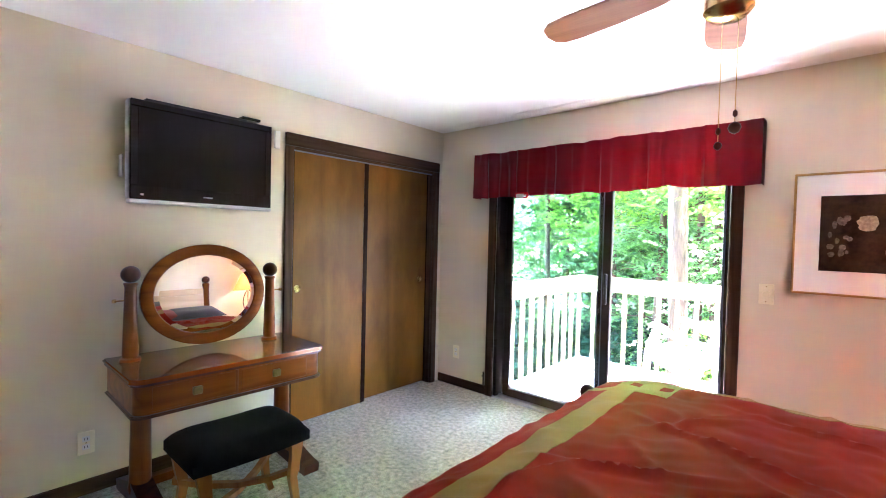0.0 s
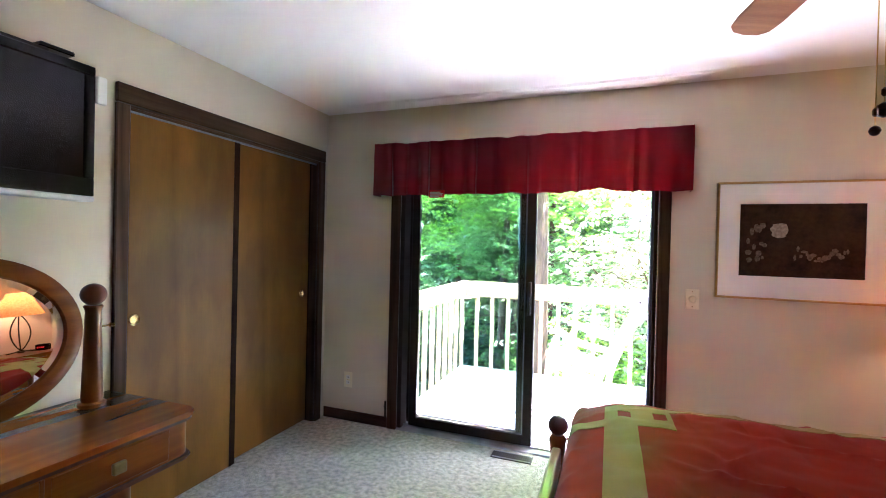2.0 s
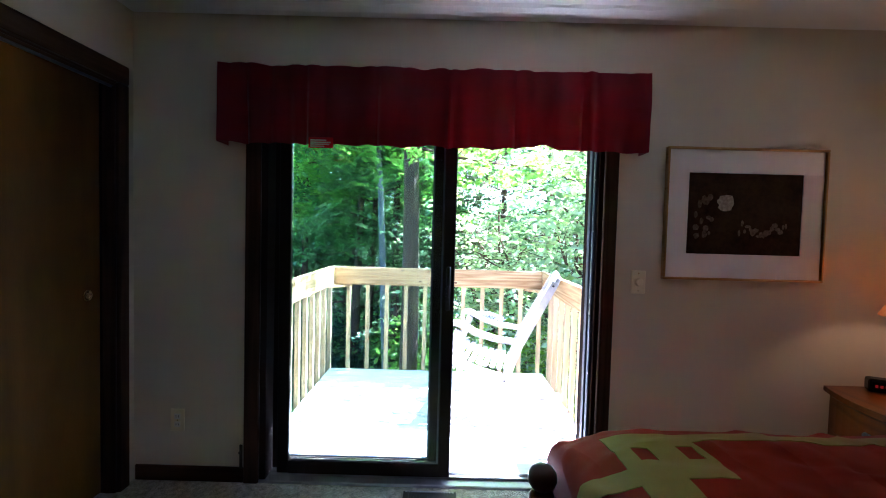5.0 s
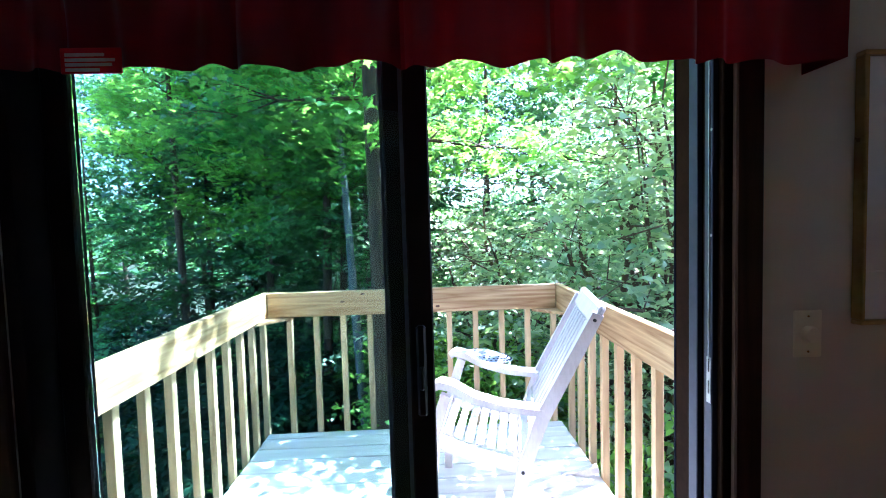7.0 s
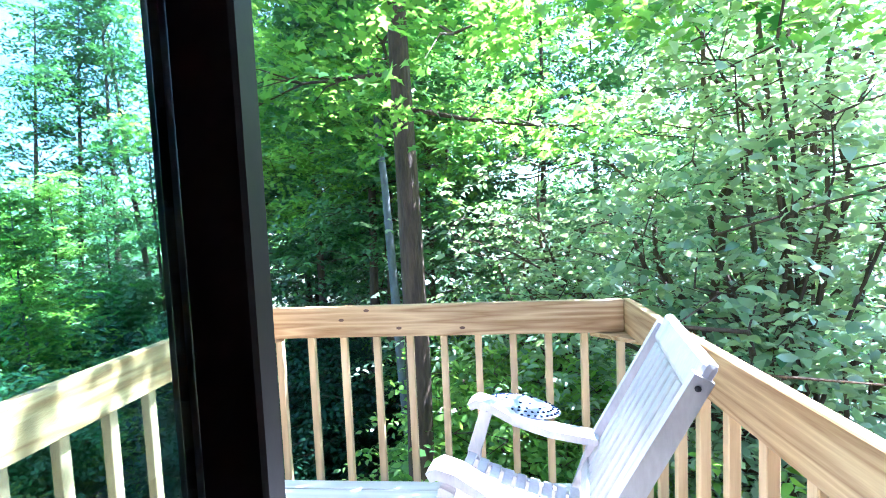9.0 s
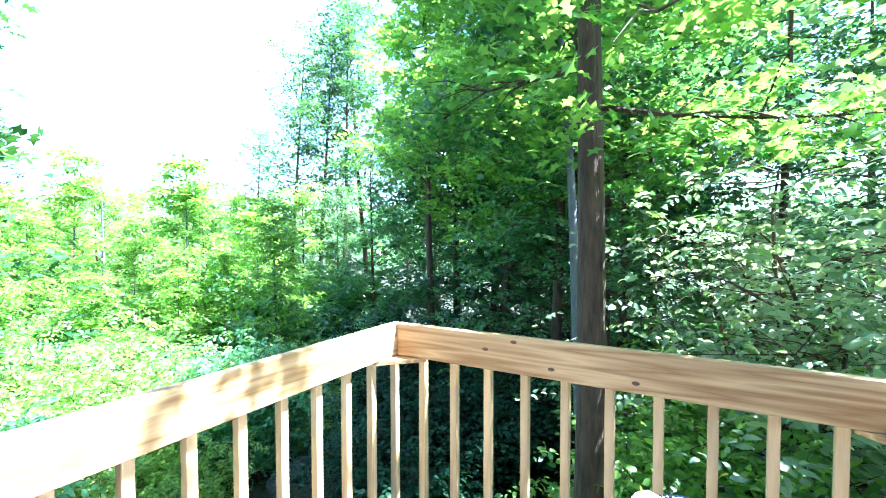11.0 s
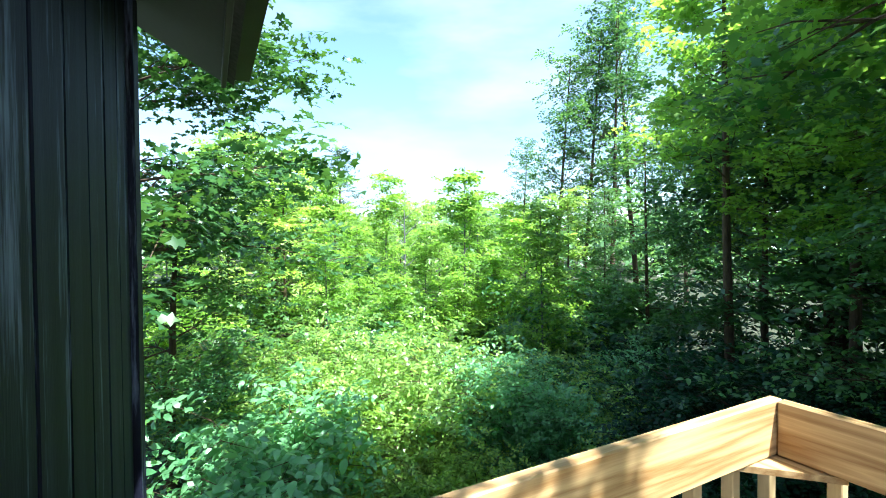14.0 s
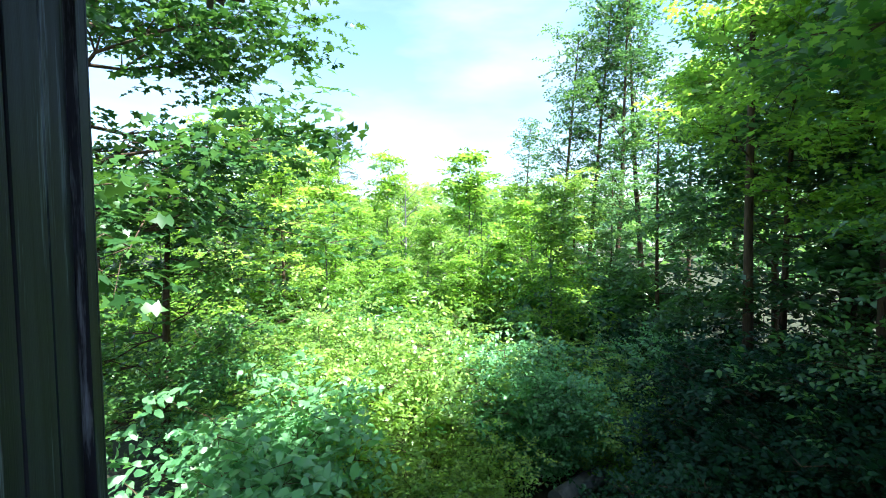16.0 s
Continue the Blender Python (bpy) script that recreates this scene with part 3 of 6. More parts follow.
# ---- siding, corner board, roof edge ----
siding = thing("siding", (2.4, OUT_Y, 0), "dark stained rough vertical board siding", "siding", kind="structure")
ex = OUT_Y + 0.018
x = CORNER_X + 0.09
rs = random.Random(4)
edges = [x]
while x < EAST_X - 0.2:
    x += 0.203
    edges.append(x)
for a, c in zip(edges, edges[1:]):
    if c < DOOR_X0 - 0.03 or a > DOOR_X1 + 0.03:
        part("siding_board", boxed(a + 0.006, c - 0.006, OUT_Y + 0.001, ex - rs.random() * 0.004, -1.2, 2.52, 0.003), M_SIDING, siding)
    else:
        if a < DOOR_X0 - 0.05:
            part("siding_board", boxed(a + 0.006, DOOR_X0 - 0.04, OUT_Y + 0.001, ex, -1.2, 2.52, 0.003), M_SIDING, siding)
        if c > DOOR_X1 + 0.05:
            part("siding_board", boxed(DOOR_X1 + 0.04, c - 0.006, OUT_Y + 0.001, ex, -1.2, 2.52, 0.003), M_SIDING, siding)
        part("siding_board", boxed(max(a + 0.006, DOOR_X0 - 0.03), min(c - 0.006, DOOR_X1 + 0.03), OUT_Y + 0.001, ex, DOOR_TOP + 0.01, 2.52, 0.003), M_SIDING, siding)
part("door_trim", boxed(DOOR_X0 - 0.038, DOOR_X0 + 0.037, OUT_Y + 0.0305, OUT_Y + 0.038, -0.1, DOOR_TOP + 0.008, 0.002), M_SIDING, siding)
part("door_trim", boxed(DOOR_X1 - 0.037, DOOR_X1 + 0.038, OUT_Y + 0.0305, OUT_Y + 0.038, -0.1, DOOR_TOP + 0.008, 0.002), M_SIDING, siding)
part("groove_backing", boxed(CORNER_X + 0.09, DOOR_X0 - 0.04, OUT_Y + 0.0005, OUT_Y + 0.004, -1.2, 2.52), M_SOFFIT, siding)
part("corner_board", boxed(CORNER_X - 0.02, CORNER_X + 0.085, OUT_Y + 0.001, OUT_Y + 0.040, -1.2, 2.52, 0.003), M_SIDING, siding, "dark upright corner board")
part("corner_return", boxed(CORNER_X - 0.045, CORNER_X - 0.0205, OUT_Y - 0.09, OUT_Y + 0.040, -1.2, 2.52, 0.003), M_SIDING, siding, "dark upright corner board")
part("side_panel", boxed(CORNER_X - 0.02, CORNER_X + 0.0, ROOM_Y, OUT_Y - 0.001, -3.4, 2.75), M_SIDING, siding)
part("lower_panel", boxed(CORNER_X - 0.02, EAST_X, OUT_Y + 0.001, OUT_Y + 0.018, -3.4, -1.201), M_SIDING, siding)

roof = thing("roof", (2.3, 0.3, 2.4), "dark sloping roof with a wide eave and gutter", "roof", kind="structure")
RX0, RX1 = -1.14, EAST_X + 0.3


def slope(bm, x0, x1, y0, y1, low, thick):
    """A slab that rises towards the house at about 30 degrees."""
    k = 0.58
    vs = []
    for x in (x0, x1):
        for y, dz in ((y0, 0), (y1, 0), (y1, thick), (y0, thick)):
            vs.append(bm.verts.new((x, y, low + (0.54 - y) * k + dz)))
    for f in ((0, 1, 2, 3), (7, 6, 5, 4), (0, 4, 5, 1), (1, 5, 6, 2), (2, 6, 7, 3), (3, 7, 4, 0)):
        bm.faces.new([vs[i] for i in f])
    return bm


part("soffit", slope(bmesh.new(), RX0, RX1, -2.6, 0.52, 2.255, 0.02), M_SOFFIT, roof, "dark painted sloping soffit")
part("deck_slab", slope(bmesh.new(), RX0 - 0.01, RX1, -2.6, 0.58, 2.276, 0.14), M_SHINGLE, roof)
bm = bmesh.new()
box(bm, RX0 - 0.01, RX1, 0.522, 0.545, 2.235, 2.41, 0.003)
part("fascia", bm, M_SOFFIT, roof, "dark fascia board")
bm = bmesh.new()
beam(bm, [(RX0 - 0.005, 0.60, 2.335), (RX1, 0.60, 2.335)], 0.10, 0.11, (0, 1, 0), 0.012)
part("gutter", bm, M_FRAME, roof, "dark metal rain gutter")
part("far_slope", boxed(RX0, RX1, ROOM_Y - 0.6, -2.6, 4.0, 4.1), M_SHINGLE, roof)
part("gable_wall", boxed(CORNER_X + 0.002, CORNER_X + 0.06, ROOM_Y, -0.2, 2.751, 4.0), M_SIDING, roof)

# ---- deck: planks, rim, posts, railing ----
DZ, RIN_L, RIN_R, RIN_F = -0.035, 0.54, 2.56, 2.03
deck = thing("deck", (1.55, 1.1, DZ), "weathered pale wooden deck of level planks", "deck", kind="structure")
y = OUT_Y + 0.062
while y < RIN_F + 0.03:
    part("plank", boxed(RIN_L - 0.04, RIN_R + 0.04, y, min(y + 0.139, RIN_F + 0.04), DZ - 0.034, DZ, 0.004), M_DECKWOOD, deck)
    y += 0.146
part("rim_joist", boxed(RIN_L - 0.04, RIN_R + 0.04, RIN_F + 0.0, RIN_F + 0.038, DZ - 0.27, DZ - 0.035), M_PINE_X, deck)
part("rim_joist", boxed(RIN_L - 0.04, RIN_L - 0.002, OUT_Y + 0.06, RIN_F - 0.001, DZ - 0.27, DZ - 0.035), M_PINE_Y, deck)
part("rim_joist", boxed(RIN_R + 0.002, RIN_R + 0.04, OUT_Y + 0.06, RIN_F - 0.001, DZ - 0.27, DZ - 0.035), M_PINE_Y, deck)
for px in (0.85, 1.253, 1.655, 2.058):
    part("joist", boxed(px, px + 0.040, OUT_Y + 0.06, RIN_F - 0.001, DZ - 0.22, DZ - 0.0345), M_PINE_Y, deck)
for px in (RIN_L + 0.05, RIN_R - 0.15):
    part("deck_post", boxed(px, px + 0.09, RIN_F - 0.15, RIN_F - 0.06, -3.3, DZ - 0.035), M_PINE_Z, deck)

rail = thing("deck_railing", (1.55, 1.1, DZ), "new yellow pine deck railing with square balusters", "railing", kind="structure")
RT, RB = 0.975, 0.803
RY0 = OUT_Y + 0.045
front = part("rail_board", boxed(RIN_L + 0.002, RIN_R - 0.002, RIN_F, RIN_F + 0.038, RB, RT, 0.004), M_PINE_X, rail)
part("rail_board", boxed(RIN_L - 0.038, RIN_L, RY0, RIN_F + 0.038, RB, RT, 0.004), M_PINE_Y, rail)
part("rail_board", boxed(RIN_R, RIN_R + 0.038, RY0, RIN_F + 0.038, RB, RT, 0.004), M_PINE_Y, rail)
for (kx, kz) in ((1.058, 0.90), (1.376, 0.85), (1.72, 0.845), (1.20, 0.95)):
    kb = lathe(bmesh.new(), [(0.002, 0.0), (0.012, 0.0), (0.012, 0.0015), (0.002, 0.002)], 10, pose(kx, RIN_F + 0.0, kz, 90, 0, 0) @ Matrix.Diagonal((1.3, 0.7, 1, 1)))
    part("knot", kb, M_KNOT, front, "dark wood knot")


def baluster_mesh():
    return boxed(-0.019, 0.019, -0.019, 0.019, -0.24, RB - DZ + 0.10, 0.003)


bal = finish("baluster", baluster_mesh(), M_PINE_Z)
spots = [(RIN_L - 0.058, RIN_F - 0.14 - 0.189 * i) for i in range(9)] + [(RIN_R + 0.058, RIN_F - 0.14 - 0.189 * i) for i in range(9)]
spots += [(RIN_L + 0.125 + 0.188 * i - 0.18, RIN_F + 0.058) for i in range(12)]
for sx, sy in spots:
    ob = new("baluster", bal)
    ob.parent = rail
    ob.location = Vector((sx, sy, DZ)) - BASE[rail.name]
for cx, sgn in ((RIN_L, 1), (RIN_R, -1)):
    bm = bmesh.new()
    tri = [(cx - sgn * 0.03, RIN_F + 0.03), (cx + sgn * 0.17, RIN_F + 0.03), (cx - sgn * 0.03, RIN_F - 0.17)]
    lo, hi = [bm.verts.new((a, c, RB - 0.022)) for a, c in tri], [bm.verts.new((a, c, RB - 0.002)) for a, c in tri]
    bm.faces.new(lo)
    bm.faces.new(hi)
    for i in range(3):
        bm.faces.new((lo[i], lo[(i + 1) % 3], hi[(i + 1) % 3], hi[i]))
    part("corner_gusset", bm, M_PINE_X, rail, "triangular corner plate")

# ---- bedroom: valance, picture, fixtures ----
def valance():
    """A gathered satin valance on a rod: face, two returns and a rod, with soft pleats."""
    x0, x1, yf = 0.492, 2.572, -0.125
    t = thing("valance", (1.53, -0.06, 1.74), "dark red satin valance gathered over the sliding door", "valance")
    bm = bmesh.new()
    rs = random.Random(6)
    pleats = [x0 + (x1 - x0) * (i + rs.uniform(-0.35, 0.35)) / 19 for i in range(1, 19)]
    path = [(x0, -0.006 - 0.119 * i / 6, 0) for i in range(6)]
    n = 230
    path += [(x0 + (x1 - x0) * i / n, yf, 1) for i in range(n + 1)]
    path += [(x1, yf + 0.119 * (i + 1) / 6, 0) for i in range(6)]
    rows = 14
    grid = []
    for px, py, face in path:
        col = []
        for r in range(rows + 1):
            f = r / rows
            d = 0.0
            if face:
                for q, c in enumerate(pleats):
                    u = (px - c) / (0.018 + 0.012 * (q % 3))
                    if abs(u) < 3:
                        d -= 0.034 * math.exp(-u * u) * (0.45 + 0.75 * f)
                d += 0.018 * noise.noise((px * 9, f * 1.5, 1)) + 0.004 * noise.noise((px * 30, f * 3, 4))
            z = 2.125 - 0.376 * f
            z += 0.010 * noise.noise((px * 7, 3, f)) * (1 if f < 0.1 or f > 0.85 else 0.3)
            if f > 0.9 and abs(px - 2.06) < 0.14:
                z += 0.020 * (1 - abs(px - 2.06) / 0.14)
            flare = 0.012 * f
            col.append(bm.verts.new((px, py - d - flare * (1 if face else 0.4), z)))
        grid.append(col)
    for a, b in zip(grid, grid[1:]):
        for r in range(rows):
            bm.faces.new((a[r], b[r], b[r + 1], a[r + 1]))
    bmesh.ops.solidify(bm, geom=bm.faces[:], thickness=0.004)
    part("fabric", bm, M_VALANCE, t, smooth=True)
    part("rod", tube(bmesh.new(), [(x0 + 0.004, -0.062, 2.09), (x1 - 0.004, -0.062, 2.09)], 0.009, 8), M_WHITEPL, t, "white curtain rod", True)
    for bx in (x0 + 0.05, x1 - 0.05):
        part("bracket", boxed(bx - 0.008, bx + 0.008, -0.09, -0.001, 2.078, 2.102, 0.002), M_WHITEPL, t)
    return t


valance()
tag = thing("cloth_tag", (1.0, -0.16, 1.715), "small red cloth tag with white lettering bars on the valance", "tag")
M_TAG = leaf_mat("red_tag", (0.50, 0.008, 0.018), (0.62, 0.014, 0.028), 0.2, 0.2)
part("tag_face", boxed(0.945, 1.062, -0.1645, -0.161, 1.724, 1.774, 0.0015), M_TAG, tag)
for a, b, zz in ((0.955, 1.030, 1.760), (0.955, 1.050, 1.750), (0.955, 1.044, 1.741), (0.955, 1.020, 1.731)):
    part("print_bar", boxed(a, b, -0.1658, -0.1647, zz - 0.003, zz + 0.003), M_WHITEPL, tag)

# picture with a mat and a dark still life
pic = thing("framed_picture", (3.12, -0.01, 1.13), "gilt framed dark still life with a wide white mat", "picture")
PX0, PX1, PZ0, PZ1 = 2.715, 3.527, 1.132, 1.803
fr = 0.012
for a in ((PX0, PX1, PZ1 - fr, PZ1), (PX0, PX1, PZ0, PZ0 + fr), (PX0, PX0 + fr, PZ0 + fr, PZ1 - fr), (PX1 - fr, PX1, PZ0 + fr, PZ1 - fr)):
    part("frame_bar", boxed(a[0], a[1], -0.032, -0.002, a[2], a[3], 0.003), M_GOLD, pic)
part("backing", boxed(PX0 + fr, PX1 - fr, -0.010, -0.002, PZ0 + fr, PZ1 - fr), M_MAT, pic)
ix0, ix1, iz0, iz1 = 2.833, 3.412, 1.265, 1.676
for a in ((PX0 + fr, PX1 - fr, iz1, PZ1 - fr), (PX0 + fr, PX1 - fr, PZ0 + fr, iz0), (PX0 + fr, ix0, iz0, iz1), (ix1, PX1 - fr, iz0, iz1)):
    part("mat_board", boxed(a[0], a[1], -0.018, -0.0102, a[2], a[3], 0.001), M_MAT, pic)
part("print", boxed(ix0 - 0.002, ix1 + 0.002, -0.0128, -0.0102, iz0 - 0.002, iz1 + 0.002), surf("dark_print", (0.012, 0.006, 0.003), (0.060, 0.027, 0.012), 7, 0.7, grain=40, bump=0.02, spec=0.08), pic, "dark brown still life print")
rs = random.Random(3)
fruit = surf("pale_print_ink", (0.22, 0.15, 0.09), (0.40, 0.30, 0.20), 60, 0.7, bump=0.02, spec=0.08)
def blot(cx, cz, rx, rz, seed):
    bm = bmesh.new()
    vs = []
    for i in range(22):
        a = 2 * math.pi * i / 22
        k = 1 + 0.28 * noise.noise((math.cos(a) * 2, math.sin(a) * 2, seed))
        vs.append(bm.verts.new((cx + rx * k * math.cos(a), -0.0136, cz + rz * k * math.sin(a))))
    r = bmesh.ops.extrude_face_region(bm, geom=[bm.faces.new(vs)])
    bmesh.ops.translate(bm, verts=[v for v in r["geom"] if isinstance(v, bmesh.types.BMVert)], vec=(0, 0.0007, 0))
    return bm
part("painted_fruit", blot(3.025, 1.525, 0.042, 0.042, 1), fruit, pic, "pale painted globe")
for i in range(16):
    bx, bz = 2.90 + rs.uniform(-0.05, 0.06), 1.45 + rs.uniform(-0.10, 0.11)
    part("painted_petal", blot(bx, bz, rs.uniform(0.006, 0.016), rs.uniform(0.008, 0.022), i), surf("petal_ink", (0.05, 0.03, 0.016), (0.20, 0.14, 0.085), 90, 0.7, spec=0.08) if i == 0 else bpy.data.materials["petal_ink"], pic)
for i in range(18):
    bx, bz = 3.10 + 0.25 * i / 18, 1.375 + rs.uniform(-0.02, 0.05 + 0.03 * (i > 12))
    part("painted_petal", blot(bx, bz, rs.uniform(0.006, 0.015), rs.uniform(0.007, 0.018), i + 40), bpy.data.materials["petal_ink"], pic)


def outlet_plate(name, base, normal_x, label, dial=False):
    t = thing(name, base, label, "wall plate")
    x, y, z = base
    mm = pose(x, y, z, 0, 0, 90 if normal_x else 0)
    part("plate", box(bmesh.new(), -0.037, 0.037, -0.006, -0.0005, -0.060, 0.060, 0.003, mm), M_IVORY, t)
    if dial:
        part("dial", lathe(bmesh.new(), [(0.021, 0.0), (0.021, 0.010), (0.017, 0.016), (0.006, 0.017)], 18, mm @ pose(0, -0.006, 0, 90, 0, 0)), M_IVORY, t, "round dimmer knob", True)
    else:
        for dz in (-0.021, 0.021):
            s = part("socket", box(bmesh.new(), -0.016, 0.016, -0.008, -0.0062, dz - 0.014, dz + 0.014, 0.0015, mm), M_WHITEPL, t)
            for sx in (-0.006, 0.006):
                part("slot", box(bmesh.new(), sx - 0.0012, sx + 0.0012, -0.0088, -0.0081, dz - 0.005, dz + 0.006, 0, mm), M_RUBBER, s)
    for dz in ((-0.045, 0.045) if dial else (0.0,)):
        part("screw", lathe(bmesh.new(), [(0.003, 0.0), (0.003, 0.001), (0.001, 0.0014)], 8, mm @ pose(0, -0.006, dz, 90, 0, 0)), M_BRASS, t)


outlet_plate("wall_outlet", (0.232, 0, 0.322), False, "ivory wall outlet above the dark baseboard")
outlet_plate("wall_outlet", (0, -2.745, 0.275), True, "ivory wall outlet beside the vanity table")
outlet_plate("dimmer_switch", (2.603, 0, 1.110), False, "ivory dimmer switch plate with a round knob", True)
th = thing("wall_sensor", (0.012, -1.715, 2.05), "small white sensor box on the wall", "sensor")
part("housing", boxed(0.0005, 0.026, -1.735, -1.695, 1.98, 2.10, 0.006, seg=2), M_WHITEPL, th)

vent = thing("floor_vent", (1.56, -0.10, 0.002), "dark brown slotted floor vent set in the carpet", "vent")
part("frame", boxed(1.425, 1.695, -0.152, -0.050, 0.0005, 0.006, 0.002), M_DARKMETAL, vent)
for i in range(17):
    part("slat", boxed(1.446 + i * 0.0137, 1.454 + i * 0.0137, -0.138, -0.064, 0.0062, 0.011), M_DARKMETAL, vent)
for i in range(2):
    part("rim", boxed(1.436, 1.684, -0.145 + i * 0.0815, -0.139 + i * 0.0815, 0.0061, 0.010), M_SILL, vent)

# ---- television on its bracket ----
tv = thing("television", (0.13, -2.22, 1.80), "black flat television with a silver lower edge on a wall bracket", "television")
TY0, TY1, TZ0, TZ1, TX = -2.60, -1.838, 1.560, 2.078, 0.168
part("shell", boxed(TX - 0.085, TX - 0.012, TY0 + 0.03, TY1 - 0.03, TZ0 + 0.04, TZ1 - 0.03, 0.02, seg=2), M_TVBLACK, tv)
for nm, a in (("bezel_top", (TY0, TY1, TZ1 - 0.036, TZ1)), ("bezel_bottom", (TY0, TY1, TZ0, TZ0 + 0.072)), ("bezel_side", (TY0, TY0 + 0.036, TZ0 + 0.072, TZ1 - 0.036)), ("bezel_side", (TY1 - 0.036, TY1, TZ0 + 0.072, TZ1 - 0.036))):
    part(nm, boxed(TX - 0.012, TX + 0.010, a[0], a[1], a[2], a[3], 0.003), M_TVBLACK, tv, "glossy black bezel")
part("screen", boxed(TX - 0.010, TX + 0.003, TY0 + 0.036, TY1 - 0.036, TZ0 + 0.072, TZ1 - 0.036), M_SCREEN, tv, "dark glossy screen")
part("silver_edge", boxed(TX - 0.06, TX + 0.012, TY0 - 0.004, TY1 + 0.002, TZ0 - 0.022, TZ0 - 0.0005, 0.006, seg=2), M_SILVER, tv, "silver plastic lower edge")
part("silver_side", boxed(TX - 0.06, TX - 0.002, TY0 - 0.007, TY0 - 0.0005, TZ0, TZ1, 0.003), M_SILVER, tv, "silver plastic side edge")
part("maker_mark", boxed(TX + 0.0102, TX + 0.0112, -2.245, -2.195, TZ0 + 0.030, TZ0 + 0.036), M_SILVER, tv)
part("badge", boxed(TX + 0.0102, TX + 0.0108, TY0 + 0.045, TY0 + 0.06, TZ0 + 0.020, TZ0 + 0.030), M_WHITEPL, tv)
part("wall_bracket", boxed(0.0005, TX - 0.086, -2.34, -2.10, 1.70, 1.94, 0.004), M_DARKMETAL, tv)
part("bracket_arm", boxed(0.0005, 0.05, -2.612, -2.602, 1.68, 1.80, 0.003), M_WHITEPL, tv)
sb = thing("media_box", (0.14, -2.24, 2.079), "thin black media bar lying on the television", "media bar")
part("case", boxed(0.10, 0.165, -2.53, -1.99, 2.0785, 2.094, 0.004), M_RUBBER, sb)
part("end_block", boxed(0.105, 0.165, -2.02, -1.905, 2.0945, 2.112, 0.004), M_TVBLACK, sb)

# ---- vanity table with an oval mirror ----
van = thing("vanity_table", (0.33, -2.22, 0), "glossy cherry vanity table with two drawers", "vanity table")
VY0, VY1, VX0, VX1 = -2.69, -1.695, 0.07, 0.605


def slab(x0, x1, y0, y1, z0, z1, rad, bevel):
    """A board whose two front corners are rounded."""
    bm = bmesh.new()
    ring = [(x0, y0), (x0, y1)]
    for i in range(7):
        a = radians(90 - 90 * i / 6)
        ring.append((x1 - rad + rad * math.cos(a), y1 - rad + rad * math.sin(a)))
    for i in range(7):
        a = radians(-90 * i / 6)
        ring.append((x1 - rad + rad * math.cos(a), y0 + rad + rad * math.sin(a)))
    lo, hi = [bm.verts.new((*p, z0)) for p in ring], [bm.verts.new((*p, z1)) for p in ring]
    f1, f2 = bm.faces.new(lo), bm.faces.new(hi)
    for i in range(len(ring)):
        bm.faces.new((lo[i], lo[(i + 1) % len(ring)], hi[(i + 1) % len(ring)], hi[i]))
    if bevel:
        bmesh.ops.bevel(bm, geom=list(f1.edges) + list(f2.edges), offset=bevel, segments=2, affect='EDGES')
    return bm


part("tabletop", slab(VX0, VX1, VY0, VY1, 0.700, 0.722, 0.045, 0.006), M_CHERRY_TOP, van, smooth=True)
part("top_molding", slab(VX0 + 0.004, VX1 - 0.006, VY0 + 0.006, VY1 - 0.006, 0.686, 0.6995, 0.045, 0.004), M_BALL, van, smooth=True)
part("apron", slab(VX0 + 0.015, VX1 - 0.018, VY0 + 0.018, VY1 - 0.018, 0.552, 0.6855, 0.05, 0.003), M_CHERRY, van, smooth=True)
part("lower_molding", slab(VX0 + 0.008, VX1 - 0.008, VY0 + 0.008, VY1 - 0.008, 0.536, 0.5515, 0.045, 0.005), M_BALL, van, smooth=True)
for yc in (-2.415, -2.005):
    d = part("drawer_front", boxed(VX1 - 0.0175, VX1 - 0.012, yc - 0.19, yc + 0.19, 0.562, 0.676, 0.002), M_CHERRY, van)
    part("drawer_pull", boxed(VX1 - 0.0118, VX1 + 0.008, yc - 0.022, yc + 0.022, 0.602, 0.642, 0.006, seg=2), M_DARKBRASS, d, "square dark brass drawer pull")
part("divider", boxed(VX1 - 0.0175, VX1 - 0.010, -2.226, -2.214, 0.558, 0.682, 0.002), M_CHERRY_Z, van)
for yc in (VY0 + 0.115, VY1 - 0.115):
    lg = lathe(bmesh.new(), [(0.052, 0.075), (0.055, 0.095), (0.050, 0.13), (0.045, 0.44), (0.052, 0.46), (0.052, 0.48), (0.060, 0.495), (0.060, 0.5355)], 20, pose(0.30, yc, 0))
    leg = part("leg", lg, M_CHERRY_Z, van, smooth=True)
    part("leg_ring", lathe(bmesh.new(), [(0.054, 0.455), (0.059, 0.462), (0.059, 0.474), (0.054, 0.481)], 20, pose(0.30, yc, 0)), M_BALL, leg, smooth=True)
    bm = beam(bmesh.new(), [(0.05, yc, 0.028), (0.13, yc, 0.045), (0.30, yc, 0.085), (0.47, yc, 0.055), (0.60, yc, 0.032), (0.66, yc, 0.026)], 0.095, [0.05, 0.07, 0.10, 0.075, 0.055, 0.05], (0, 1, 0), 0.014)
    part("foot", bm, M_BALL, van, "dark scrolled foot")
part("stretcher", boxed(0.27, 0.33, VY0 + 0.165, VY1 - 0.165, 0.085, 0.13, 0.006), M_CHERRY, van)
MC = Vector((0.205, -2.225, 1.040))
